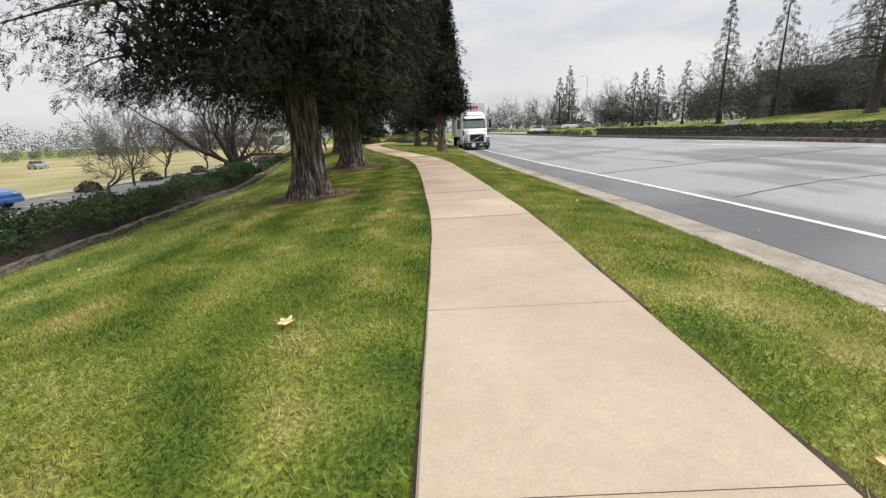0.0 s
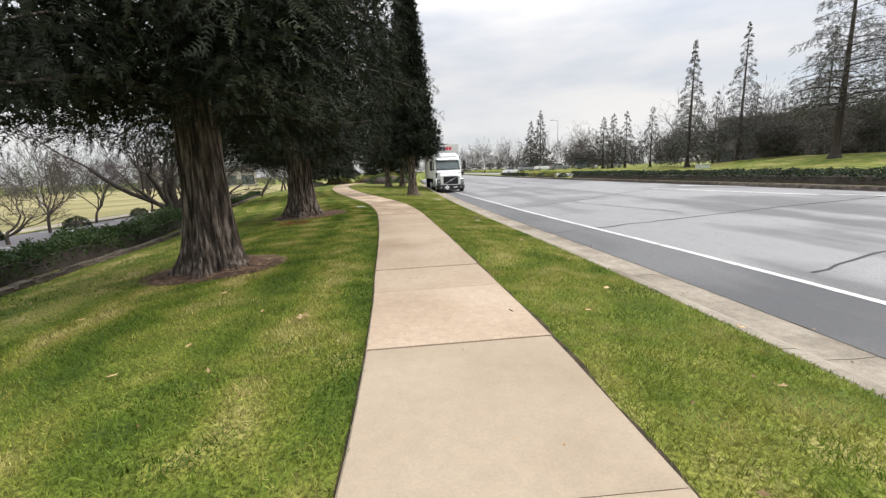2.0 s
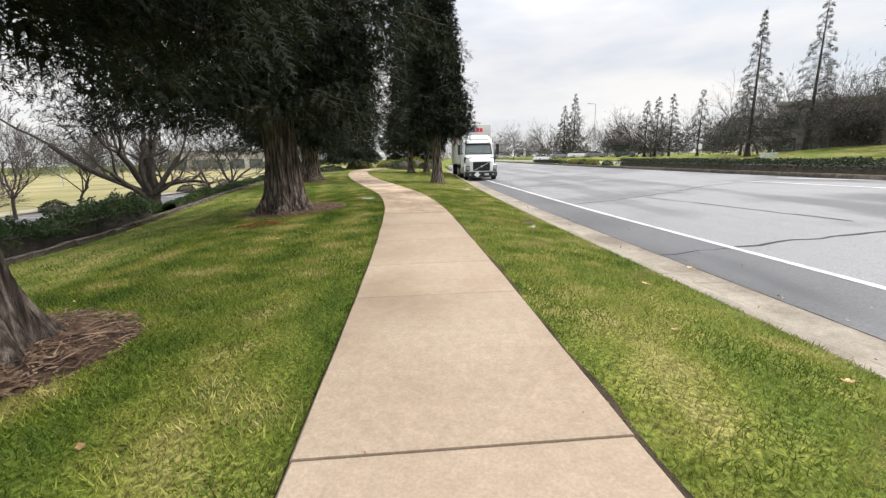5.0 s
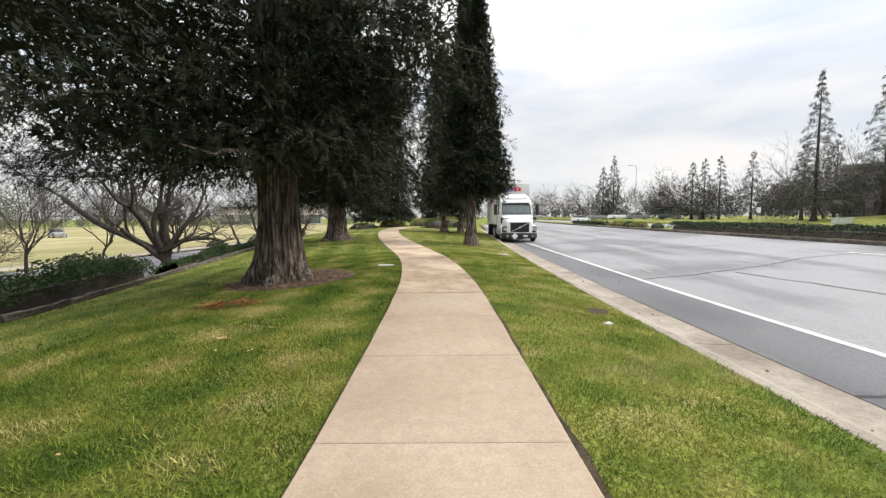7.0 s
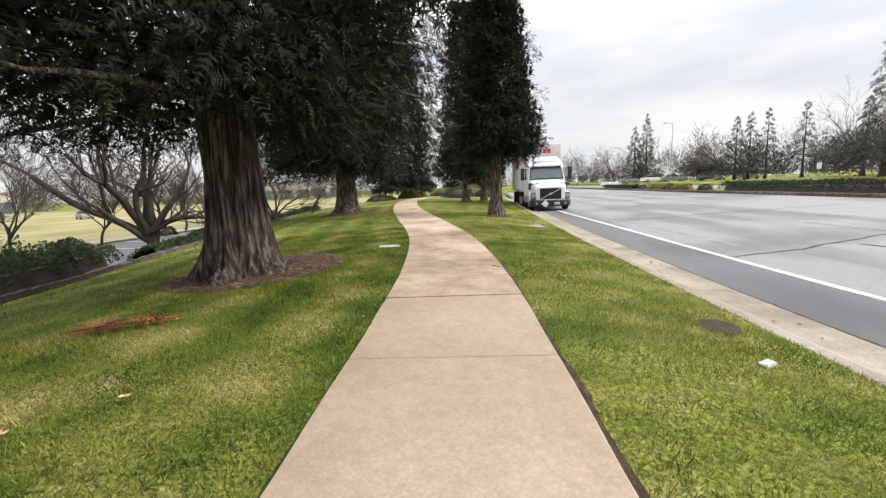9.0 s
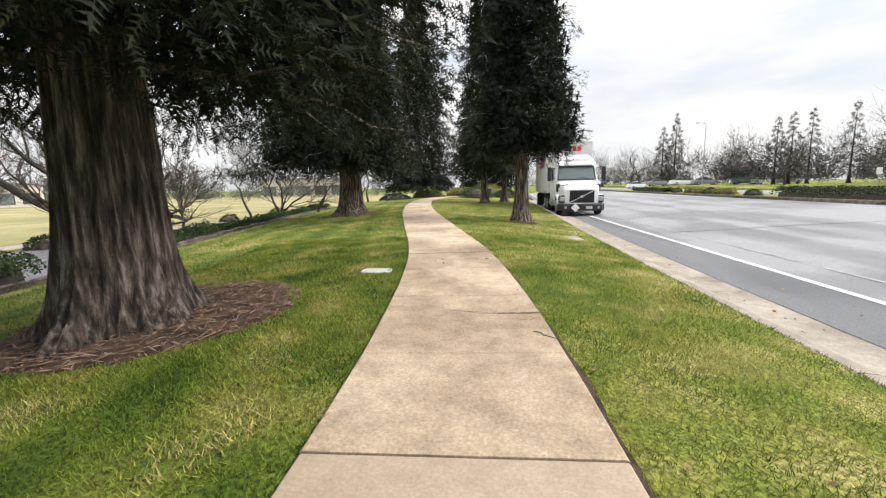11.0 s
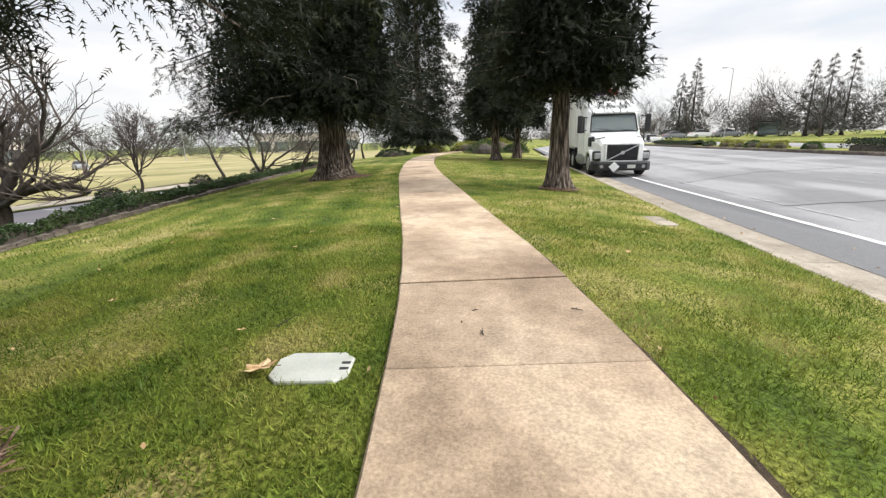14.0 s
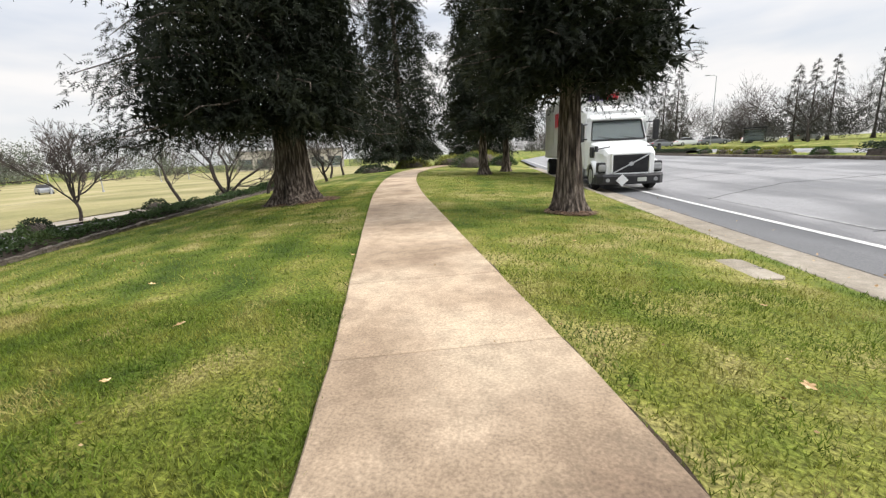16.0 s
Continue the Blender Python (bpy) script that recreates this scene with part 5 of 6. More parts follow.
def car(x, y, z, turn, paint, label, parent_group=""):
    """A saloon car: lofted body with a glazed cabin, wheels, lamps and bumpers. It points along its -y."""
    top = tagged(new("car"), label, "car", group=parent_group)
    top.matrix_basis = pose(x, y, z, 0, 0, turn)
    side = [(-2.25, 0.30, 0.62), (-2.15, 0.24, 0.74), (-1.2, 0.22, 0.92), (-0.6, 0.22, 0.98), (0.9, 0.22, 1.0), (1.7, 0.24, 1.0), (2.2, 0.30, 0.92), (2.28, 0.36, 0.75)]
    rings = []
    for yy, lo, hi in side:
        w = 0.90 if -2 < yy < 2.1 else 0.80
        rings.append([Vector((-w, yy, lo)), Vector((-w - 0.02, yy, (lo + hi) / 2)), Vector((-w * 0.93, yy, hi)), Vector((w * 0.93, yy, hi)), Vector((w + 0.02, yy, (lo + hi) / 2)), Vector((w, yy, lo))])
    body = part("body", loft(bmesh.new(), rings), paint, top)
    cabin = [(-0.75, 0.98, 0.78), (-0.05, 1.42, 0.62), (0.9, 1.45, 0.62), (1.75, 1.02, 0.74)]
    part("cabin_glass", loft(bmesh.new(), [[Vector((-0.80, yy, 0.95)), Vector((-w, yy, h)), Vector((w, yy, h)), Vector((0.80, yy, 0.95))] for yy, h, w in cabin]), M_BLACK, top)
    part("roof", box(bmesh.new(), (-0.60, 0.0, 1.42), (0.60, 0.95, 1.475), 0.03), paint, top)
    for xx in (-0.89, 0.89):
        for yy in (-1.4, 1.4):
            wheel(top, xx * 0.93, yy, 0.33, 0.22)
    for xx in (-0.62, 0.62):
        part("headlight", box(bmesh.new(), (xx - 0.17, -2.27, 0.58), (xx + 0.17, -2.16, 0.70), 0.03), M_LENS, top)
        part("tail_light", box(bmesh.new(), (xx - 0.17, 2.2, 0.74), (xx + 0.17, 2.29, 0.88), 0.03), M_RED, top)
    part("bumper", box(bmesh.new(), (-0.84, -2.31, 0.26), (0.84, -2.12, 0.48), 0.06), paint, top)
    part("bumper", box(bmesh.new(), (-0.84, 2.14, 0.30), (0.84, 2.34, 0.55), 0.06), paint, top)
    return top


M_BLUE = material("blue_car_paint", [(0.05, 0.13, 0.36), (0.07, 0.17, 0.42)], scale=2, fine=20, fine_amount=0.05, rough=0.25, bump=0, spec=0.5)
M_CARGREY = material("grey_car_paint", [(0.16, 0.17, 0.18), (0.22, 0.23, 0.24)], scale=2, fine=20, fine_amount=0.05, rough=0.3, bump=0, spec=0.5)
car(-20.6, 17.0, PK + 0.03, 90, M_BLUE, "blue car parked in the car park")
car(-73.6, 75.8, gz(-73.6, 75.8) + 0.05, 60, M_CARGREY, "dark car parked beyond the field")
for i, (cx, cy, m) in enumerate(((38.5, 96, M_WHITE), (34.5, 102, M_CARGREY), (31.5, 105, M_WHITE), (28, 108, M_CARGREY), (25, 112, M_WHITE), (42.5, 92, M_WHITE))):
    car(cx, cy, gz(cx, cy), 80 + 7 * i, m, "white car parked by the distant trees" if m is M_WHITE else "grey car parked by the distant trees", "cars by the distant trees")


# ---------- lorry at the kerb ----------
def lorry(x, y, z, turn):
    """A white road tractor with its box trailer, nose towards -y."""
    top = tagged(new("semi_truck"), "white articulated lorry with a white box trailer parked at the kerb", "truck")
    top.matrix_basis = pose(x, y, z, 0, 0, turn)
    P = lambda pts: [Vector(p) for p in pts]
    # bonnet: sloped, rounded, narrower at the nose
    rings = []
    for yy, w, lo, hi, r in ((0.10, 0.80, 0.62, 1.36, 0.10), (0.30, 0.88, 0.60, 1.52, 0.13), (0.75, 0.98, 0.60, 1.63, 0.15), (1.35, 1.06, 0.62, 1.74, 0.16), (1.72, 1.08, 0.64, 1.80, 0.16)):
        rings.append(P([(-w, yy, lo), (-w, yy, hi - r * 1.6), (-w + r * 0.5, yy, hi - r * 0.5), (-w + r * 1.8, yy, hi), (w - r * 1.8, yy, hi), (w - r * 0.5, yy, hi - r * 0.5), (w, yy, hi - r * 1.6), (w, yy, lo)]))
    hood = part("bonnet", loft(bmesh.new(), rings), M_WHITE, top)
    for p in hood.data.polygons:
        p.use_smooth = False
    # grille with slats, diagonal bar
    gr = part("grille", box(bmesh.new(), (-0.60, 0.03, 0.66), (0.60, 0.16, 1.28), 0.04), M_BLACK, top, "black slatted grille")
    for i in range(8):
        part("slat", box(bmesh.new(), (-0.54, 0.012, 0.72 + i * 0.068), (0.54, 0.03, 0.735 + i * 0.068)), M_BLACK, gr)
    bm = box(bmesh.new(), (-0.70, -0.025, -0.022), (0.70, 0.0, 0.022), 0.008)
    bmesh.ops.transform(bm, matrix=pose(0, 0.015, 0.97, 0, -27, 0), verts=bm.verts)
    part("diagonal_bar", bm, M_METAL, gr, "bright metal bar across the grille")
    part("badge", cyl(bmesh.new(), (0, -0.03, 0.97), (0, 0.0, 0.97), 0.075, n=20), M_METAL, gr)
    surround = bmesh.new()
    for a, b in (((-0.66, 0.02, 0.62), (-0.60, 0.14, 1.33)), ((0.60, 0.02, 0.62), (0.66, 0.14, 1.33)), ((-0.60, 0.02, 1.28), (0.60, 0.14, 1.335)), ((-0.60, 0.02, 0.61), (0.60, 0.14, 0.66))):
        box(surround, a, b, 0.015)
    part("grille_surround", surround, M_WHITE, top)
    # bumper
    rings = []
    for xx, yb in ((-1.15, 0.42), (-1.11, 0.12), (-0.95, -0.06), (-0.5, -0.14), (0.5, -0.14), (0.95, -0.06), (1.11, 0.12), (1.15, 0.42)):
        rings.append(P([(xx, yb, 0.27), (xx, yb - 0.02, 0.32), (xx, yb - 0.03, 0.55), (xx, yb + 0.02, 0.62), (xx, yb + 0.22, 0.62), (xx, yb + 0.22, 0.27)]))
    bump = part("bumper", loft(bmesh.new(), rings), M_BLACK, top, "dark grey front bumper")
    part("number_plate", box(bmesh.new(), (0.18, -0.175, 0.36), (0.48, -0.165, 0.50)), M_LIDS, bump)
    bm = box(bmesh.new(), (-0.15, -0.012, -0.15), (0.15, 0.0, 0.15), 0.004)
    bmesh.ops.transform(bm, matrix=pose(-0.34, -0.19, 0.42, 0, 45, 0), verts=bm.verts)
    part("warning_placard", bm, M_WHITE, bump, "pale diamond placard holder")
    for s in (-1, 1):
        part("fog_lamp", cyl(bmesh.new(), (s * 0.80, -0.13, 0.43), (s * 0.80, -0.09, 0.43), 0.07, n=16), M_LENS, bump)
        part("headlight", box(bmesh.new(), (min(s * 0.74, s * 1.08), 0.10, 0.70), (max(s * 0.74, s * 1.08), 0.38, 0.98), 0.07), M_LENS, top, "clear headlamp in a dark surround")
        part("headlight_surround", box(bmesh.new(), (min(s * 0.71, s * 1.10), 0.14, 0.66), (max(s * 0.71, s * 1.10), 0.44, 1.04), 0.06), M_BLACK, top)
        # mudguard: half ring over the front wheel
        rings = []
        for k in range(11):
            a = math.pi * k / 10
            cy, cz = 1.05 - math.cos(a) * 0.66, 0.56 + math.sin(a) * 0.56
            c2y, c2z = 1.05 - math.cos(a) * 0.58, 0.52 + math.sin(a) * 0.50
            rings.append(P([(s * 0.86, cy, cz), (s * 1.16, cy, cz - 0.04), (s * 1.16, c2y, c2z - 0.03), (s * 0.86, c2y, c2z)]))
        part("mudguard", loft(bmesh.new(), rings), M_WHITE, top)
        part("air_intake", box(bmesh.new(), (min(s * 1.02, s * 1.10), 1.0, 1.20), (max(s * 1.02, s * 1.10), 1.5, 1.60), 0.06), M_BLACK, top, "black side intake")
        bm = cyl(bmesh.new(), (s * 0.62, 0.40, 1.58), (s * 1.10, 0.55, 1.50), 0.018, n=6)
        part("bonnet_mirror_arm", cyl(bm, (s * 1.08, 0.52, 1.42), (s * 1.08, 0.52, 1.62), 0.075, 0.055, 10), M_BLACK, top)
        mir = part("mirror", box(bmesh.new(), (min(s * 1.30, s * 1.52), 1.74, 1.78), (max(s * 1.30, s * 1.52), 1.90, 2.52), 0.05), M_BLACK, top, "tall black wing mirror")
        for hz in (2.45, 1.9):
            part("mirror_arm", cyl(bmesh.new(), (s * 1.10, 1.95, hz), (s * 1.36, 1.84, hz), 0.022, n=6), M_BLACK, mir)
        part("door", box(bmesh.new(), (min(s * 1.145, s * 1.165), 2.0, 0.85), (max(s * 1.145, s * 1.165), 2.95, 2.62), 0.008), M_WHITE, top)
        part("side_window", box(bmesh.new(), (min(s * 1.163, s * 1.172), 2.10, 1.80), (max(s * 1.163, s * 1.172), 2.85, 2.48), 0.004), M_BLACK, top)
        part("fuel_tank", cyl(bmesh.new(), (s * 0.92, 2.2, 0.62), (s * 0.92, 3.7, 0.62), 0.30, n=24), M_METAL, top)
        part("step", box(bmesh.new(), (min(s * 0.95, s * 1.24), 1.75, 0.38), (max(s * 0.95, s * 1.24), 2.15, 0.44), 0.01), M_BLACK, top)
        wheel(top, s * 0.99, 1.05, 0.50, 0.28)
        for yy in (4.6, 5.85):
            wheel(top, s * 0.98, yy, 0.50, 0.50)
        wheel(top, s * 0.98, 11.9, 0.50, 0.50)
    # cab
    rings = []
    for zz, y0, w in ((0.75, 1.70, 1.13), (1.78, 1.70, 1.15), (1.82, 1.72, 1.15), (2.56, 2.02, 1.06), (2.70, 2.00, 1.05), (2.92, 2.22, 1.0)):
        y1 = 3.55
        c = 0.16
        rings.append(P([(-w, y1, zz), (-w, y0 + c * 1.5, zz), (-w + c, y0 + 0.02, zz), (w - c, y0 + 0.02, zz), (w, y0 + c * 1.5, zz), (w, y1, zz)]))
    part("cab", loft(bmesh.new(), rings), M_WHITE, top)
    ws = bmesh.new()
    loft(ws, [P([(-0.96, 1.705, 1.86), (0.96, 1.705, 1.86), (0.96, 1.74, 1.86), (-0.96, 1.74, 1.86)]), P([(-0.88, 1.985, 2.52), (0.88, 1.985, 2.52), (0.88, 2.02, 2.52), (-0.88, 2.02, 2.52)])])
    screen = part("windscreen", ws, M_GLASS, top, "tinted windscreen")
    seal = bmesh.new()
    for a, b in (((-0.98, 1.69, 1.84), (0.98, 1.69, 1.84)), ((-0.90, 1.985, 2.54), (0.90, 1.985, 2.54)), ((-0.98, 1.69, 1.84), (-0.90, 1.985, 2.54)), ((0.98, 1.69, 1.84), (0.90, 1.985, 2.54))):
        cyl(seal, a, b, 0.028, n=6)
    part("windscreen_seal", seal, M_BLACK, screen)
    for wx in (-0.1, 0.7):
        part("wiper", cyl(bmesh.new(), (wx, 1.69, 1.86), (wx - 0.62, 1.76, 1.98), 0.012, n=5), M_BLACK, screen)
    part("sun_visor", loft(bmesh.new(), [P([(-1.0, 1.80, 2.60), (1.0, 1.80, 2.60), (1.0, 2.05, 2.72), (-1.0, 2.05, 2.72)]), P([(-1.0, 1.81, 2.66), (1.0, 1.81, 2.66), (1.0, 2.06, 2.79), (-1.0, 2.06, 2.79)])]), M_WHITE, top)
    # roof fairing rising to the trailer's height
    rings = []
    for yy, w, h in ((2.15, 0.92, 2.95), (2.5, 0.98, 3.08), (3.0, 1.04, 3.20), (3.55, 1.08, 3.26)):
        rings.append(P([(-w, yy, 2.75), (-w, yy, h - 0.2), (-w + 0.2, yy, h), (w - 0.2, yy, h), (w, yy, h - 0.2), (w, yy, 2.75)]))
    part("roof_fairing", loft(bmesh.new(), rings), M_WHITE, top)
    part("chassis", box(bmesh.new(), (-0.48, 0.6, 0.5), (0.48, 7.0, 0.85), 0.02), M_BLACK, top)
    part("axle_beam", box(bmesh.new(), (-0.9, 11.75, 0.42), (0.9, 12.05, 0.95), 0.03), M_BLACK, top)
    for s in (-1, 1):
        part("exhaust_stack", cyl(bmesh.new(), (s * 1.02, 3.72, 0.9), (s * 1.02, 3.72, 3.3), 0.075, n=12), M_METAL, top)
        part("side_fairing", box(bmesh.new(), (min(s * 1.10, s * 1.13), 3.4, 0.55), (max(s * 1.10, s * 1.13), 3.85, 2.7), 0.01), M_WHITE, top)
    # trailer
    tr = part("trailer_box", box(bmesh.new(), (-1.28, 4.05, 1.15), (1.28, 13.0, 4.08), 0.03), M_TRAILER, top, "white box trailer with ribbed side panels")
    for s in (-1, 1):
        for i in range(14):
            yy = 4.35 + i * 0.64
            part("side_rib", box(bmesh.new(), (min(s * 1.278, s * 1.296), yy - 0.02, 1.2), (max(s * 1.278, s * 1.296), yy + 0.02, 4.02)), M_TRAILER, tr)
        part("bottom_rail", box(bmesh.new(), (min(s * 1.26, s * 1.30), 4.05, 1.08), (max(s * 1.26, s * 1.30), 13.0, 1.2), 0.01), M_METAL, tr)
        part("landing_leg", box(bmesh.new(), (s * 0.75 - 0.07, 7.4, 0.12), (s * 0.75 + 0.07, 7.54, 1.15), 0.01), M_STEEL, tr)
    # maker's mark on the trailer's nose: plain bars in its two colours
    for i in range(3):
        part("mark", box(bmesh.new(), (-0.62 + i * 0.24, 4.03, 3.52), (-0.44 + i * 0.24, 4.052, 3.80)), M_PURPLE, tr)
    for i in range(2):
        part("mark", box(bmesh.new(), (0.12 + i * 0.27, 4.03, 3.52), (0.34 + i * 0.27, 4.052, 3.80)), M_RED, tr)
    for p_side in (-1, 1):
        for i in range(3):
            part("mark", box(bmesh.new(), (min(p_side * 1.297, p_side * 1.303), 6.0 + i * 0.55, 2.7), (max(p_side * 1.297, p_side * 1.303), 6.42 + i * 0.55, 3.4)), M_PURPLE, tr)
        for i in range(2):
            part("mark", box(bmesh.new(), (min(p_side * 1.297, p_side * 1.303), 7.75 + i * 0.6, 2.7), (max(p_side * 1.297, p_side * 1.303), 8.2 + i * 0.6, 3.4)), M_RED, tr)
    return top


lorry(2.88, 36.3, road_top(2.9, 37.5) + 0.005, 2.4)


# ---------- small things on the lawn ----------
def ring_of_mulch(x, y, rx, ry, seed, turn=0.0):
    """Bare mulch under a tree with chips, bark strips and fallen twigs lying on it."""
    rnd = random.Random(seed)
    verts, faces = [], []
    n, rows = 44, 7
    for r in range(rows + 1):
        for k in range(n):
            a = 2 * math.pi * k / n
            rr = r / rows * (1 + 0.16 * noise.noise((math.cos(a) * 1.6 + seed, math.sin(a) * 1.6, 0)) + 0.05 * noise.noise((math.cos(a) * 6, math.sin(a) * 6, seed)))
            px, py = x + math.cos(a + turn) * rx * rr, y + math.sin(a + turn) * ry * rr
            verts.append((px, py, gz(px, py) + (0.045 * (1 - (r / rows) ** 3) + 0.012 * noise.noise((px * 4, py * 4, 1)) if r < rows else -0.03)))
    for r in range(rows):
        for k in range(n):
            faces.append((r * n + k, r * n + (k + 1) % n, (r + 1) * n + (k + 1) % n, (r + 1) * n + k))
    bed = tagged(new("mulch_ring", mesh_from("mulch_ring", verts, faces, M_MULCH, True)), "dark bark mulch and fallen needles around the redwood", "mulch")
    v, t = [], []
    for i in range(2200):
        a, rr = rnd.uniform(0, 6.283), math.sqrt(rnd.uniform(0.02, 1.0)) * 0.97
        px, py = x + math.cos(a) * rx * rr, y + math.sin(a) * ry * rr
        pz = gz(px, py) + 0.05 * (1 - rr ** 3) + rnd.uniform(0.005, 0.03)
        ln, w = rnd.uniform(0.03, 0.26) * (0.45 if i % 4 else 1), rnd.uniform(0.002, 0.010)
        b = rnd.uniform(0, 6.283)
        d, s = Vector((math.cos(b), math.sin(b), rnd.uniform(-0.12, 0.12))) * ln, Vector((-math.sin(b), math.cos(b), 0)) * w
        c, o = Vector((px, py, pz)), len(v)
        v += [c - d / 2 - s, c - d / 2 + s, c + d / 2 + s * 0.6, c + d / 2 - s * 0.6, c + Vector((0, 0, w * 0.9))]
        t += [(o, o + 1, o + 4), (o + 1, o + 2, o + 4), (o + 2, o + 3, o + 4), (o + 3, o, o + 4)]
    tagged(new("bark_litter", tri_mesh("bark_litter", np.array(v), np.array(t), M_CHIP)), "scattered bark strips and twigs on the mulch", "litter", kind="stuff")


ring_of_mulch(-3.15, 9.7, 1.15, 0.95, 71)
ring_of_mulch(-3.75, 18.1, 1.35, 1.45, 72)
ring_of_mulch(-0.1, 29.8, 0.55, 0.5, 73)
ring_of_mulch(-7.8, 32.9, 1.3, 1.0, 74)


def lid(x, y, w, d, turn, label, name="valve_box", z=0.0, mat=None):
    top = tagged(new(name), label, "valve box")
    top.matrix_basis = pose(x, y, gz(x, y) + z, 0, 0, turn)
    bm = bmesh.new()
    c = 0.06
    pts = [(-w / 2 + c, -d / 2), (w / 2 - c, -d / 2), (w / 2, -d / 2 + c), (w / 2, d / 2 - c), (w / 2 - c, d / 2), (-w / 2 + c, d / 2), (-w / 2, d / 2 - c), (-w / 2, -d / 2 + c)]
    loft(bm, [[Vector((px, py, -0.1)) for px, py in pts], [Vector((px, py, 0.03)) for px, py in pts], [Vector((px * 0.97, py * 0.97, 0.038)) for px, py in pts]])
    plate = part("plate", bm, mat or M_LIDS, top)
    for s in (-1, 1):
        part("lifting_slot", box(bmesh.new(), (w * 0.36, s * 0.03 - 0.012, 0.036), (w * 0.36 + 0.05, s * 0.03 + 0.012, 0.0395)), M_BLACK, plate)
    return top


lid(-2.17, 20.12, 0.43, 0.30, 10, "pale green-grey plastic irrigation box lid set in the turf", z=-0.022)
lid(1.17, 25.64, 0.44, 0.80, 6, "pale concrete utility lid set in the verge", z=-0.028, mat=M_GUTTER)


def hole(x, y):
    bm = bmesh.new()
    vs = []
    for k in range(16):
        a = 2 * math.pi * k / 16
        vs.append(bm.verts.new((math.cos(a) * 0.17 * (1 + 0.25 * noise.noise((math.cos(a) * 2, math.sin(a) * 2, 5))), math.sin(a) * 0.22, 0.012)))
    centre = bm.verts.new((0, 0, 0.016))
    for k in range(16):
        bm.faces.new((vs[k], vs[(k + 1) % 16], centre))
    me = bpy.data.meshes.new("bare_patch")
    bm.to_mesh(me)
    bm.free()
    me.materials.append(M_SOIL)
    ob = tagged(new("bare_patch", me), "small hollow of bare dark soil in the verge", "bare soil")
    ob.location = (x, y, gz(x, y))


hole(2.02, 15.85)
paver = tagged(new("concrete_chunk"), "small pale broken piece of concrete on the verge", "rubble")
paver.matrix_basis = pose(1.93, 15.0, gz(1.93, 15.0), 4, -3, 30)
part("chunk", box(bmesh.new(), (-0.06, -0.035, -0.01), (0.06, 0.035, 0.03), 0.012), M_LIDS, paver)


def maple_leaf(x, y, size, turn, seed, z=0.03, tilt=12):
    """A dry lobed leaf, curled, with its stalk."""
    rnd = random.Random(seed)
    bm = bmesh.new()
    pts = []
    for k in range(20):
        a = 2 * math.pi * k / 20
        lobe = 0.55 + 0.45 * abs(math.cos(2.5 * a)) ** 1.5
        r = size * lobe * rnd.uniform(0.9, 1.08)
        pts.append(bm.verts.new((math.cos(a) * r, math.sin(a) * r, size * (0.30 * rnd.uniform(0.2, 1.0) * (r / size) ** 2))))
    c = bm.verts.new((0, 0, 0))
    for k in range(20):
        bm.faces.new((pts[k], pts[(k + 1) % 20], c))
    ob = tagged(new("fallen_leaf"), "dry curled tan leaf lying on the turf", "leaf", group="fallen leaves")
    ob.matrix_basis = pose(x, y, z, tilt * rnd.uniform(-1, 1), tilt * rnd.uniform(-1, 1), turn)
    part("blade", bm, M_LEAF, ob)
    part("stalk", cyl(bmesh.new(), (0, 0, 0.004), (-size * 1.4, 0.1 * size, 0.01), size * 0.03, n=5), M_LEAF, ob)


for i, (x, y, s) in enumerate(((-1.15, 2.62, 0.055), (-3.0, 2.2, 0.045), (-2.05, 5.8, 0.05), (-0.95, 6.75, 0.06), (-1.75, 6.25, 0.04), (-2.45, 13.6, 0.07), (-2.2, 7.9, 0.06), (-3.5, 7.4, 0.05), (-2.42, 20.03, 0.085), (-2.85, 20.45, 0.04),
                               (-2.1, 14.0, 0.05), (-1.9, 13.2, 0.045), (-3.9, 23.4, 0.06), (-3.7, 22.6, 0.04), (-5.2, 24.5, 0.05), (-5.8, 23.0, 0.045), (-3.3, 25.5, 0.045), (2.4, 7.5, 0.05), (2.6, 9.3, 0.05), (1.9, 9.9, 0.045), (2.3, 11.2, 0.05),
                               (2.5, 5.2, 0.045), (1.8, 6.6, 0.04), (3.2, 6.4, 0.05), (3.4, 8.9, 0.05), (3.3, 12.1, 0.05), (0.1, 22.9, 0.05), (0.6, 24.2, 0.04), (-0.5, 26.5, 0.04), (-5.5, 28.0, 0.05), (-4.4, 20.9, 0.05), (1.56, 1.18, 0.06))):
    maple_leaf(x, y, s * (1.15 if i in (0, 3, 8, 31) else 0.75), (i * 67) % 360, 500 + i, z=gz(x, y) + 0.045)


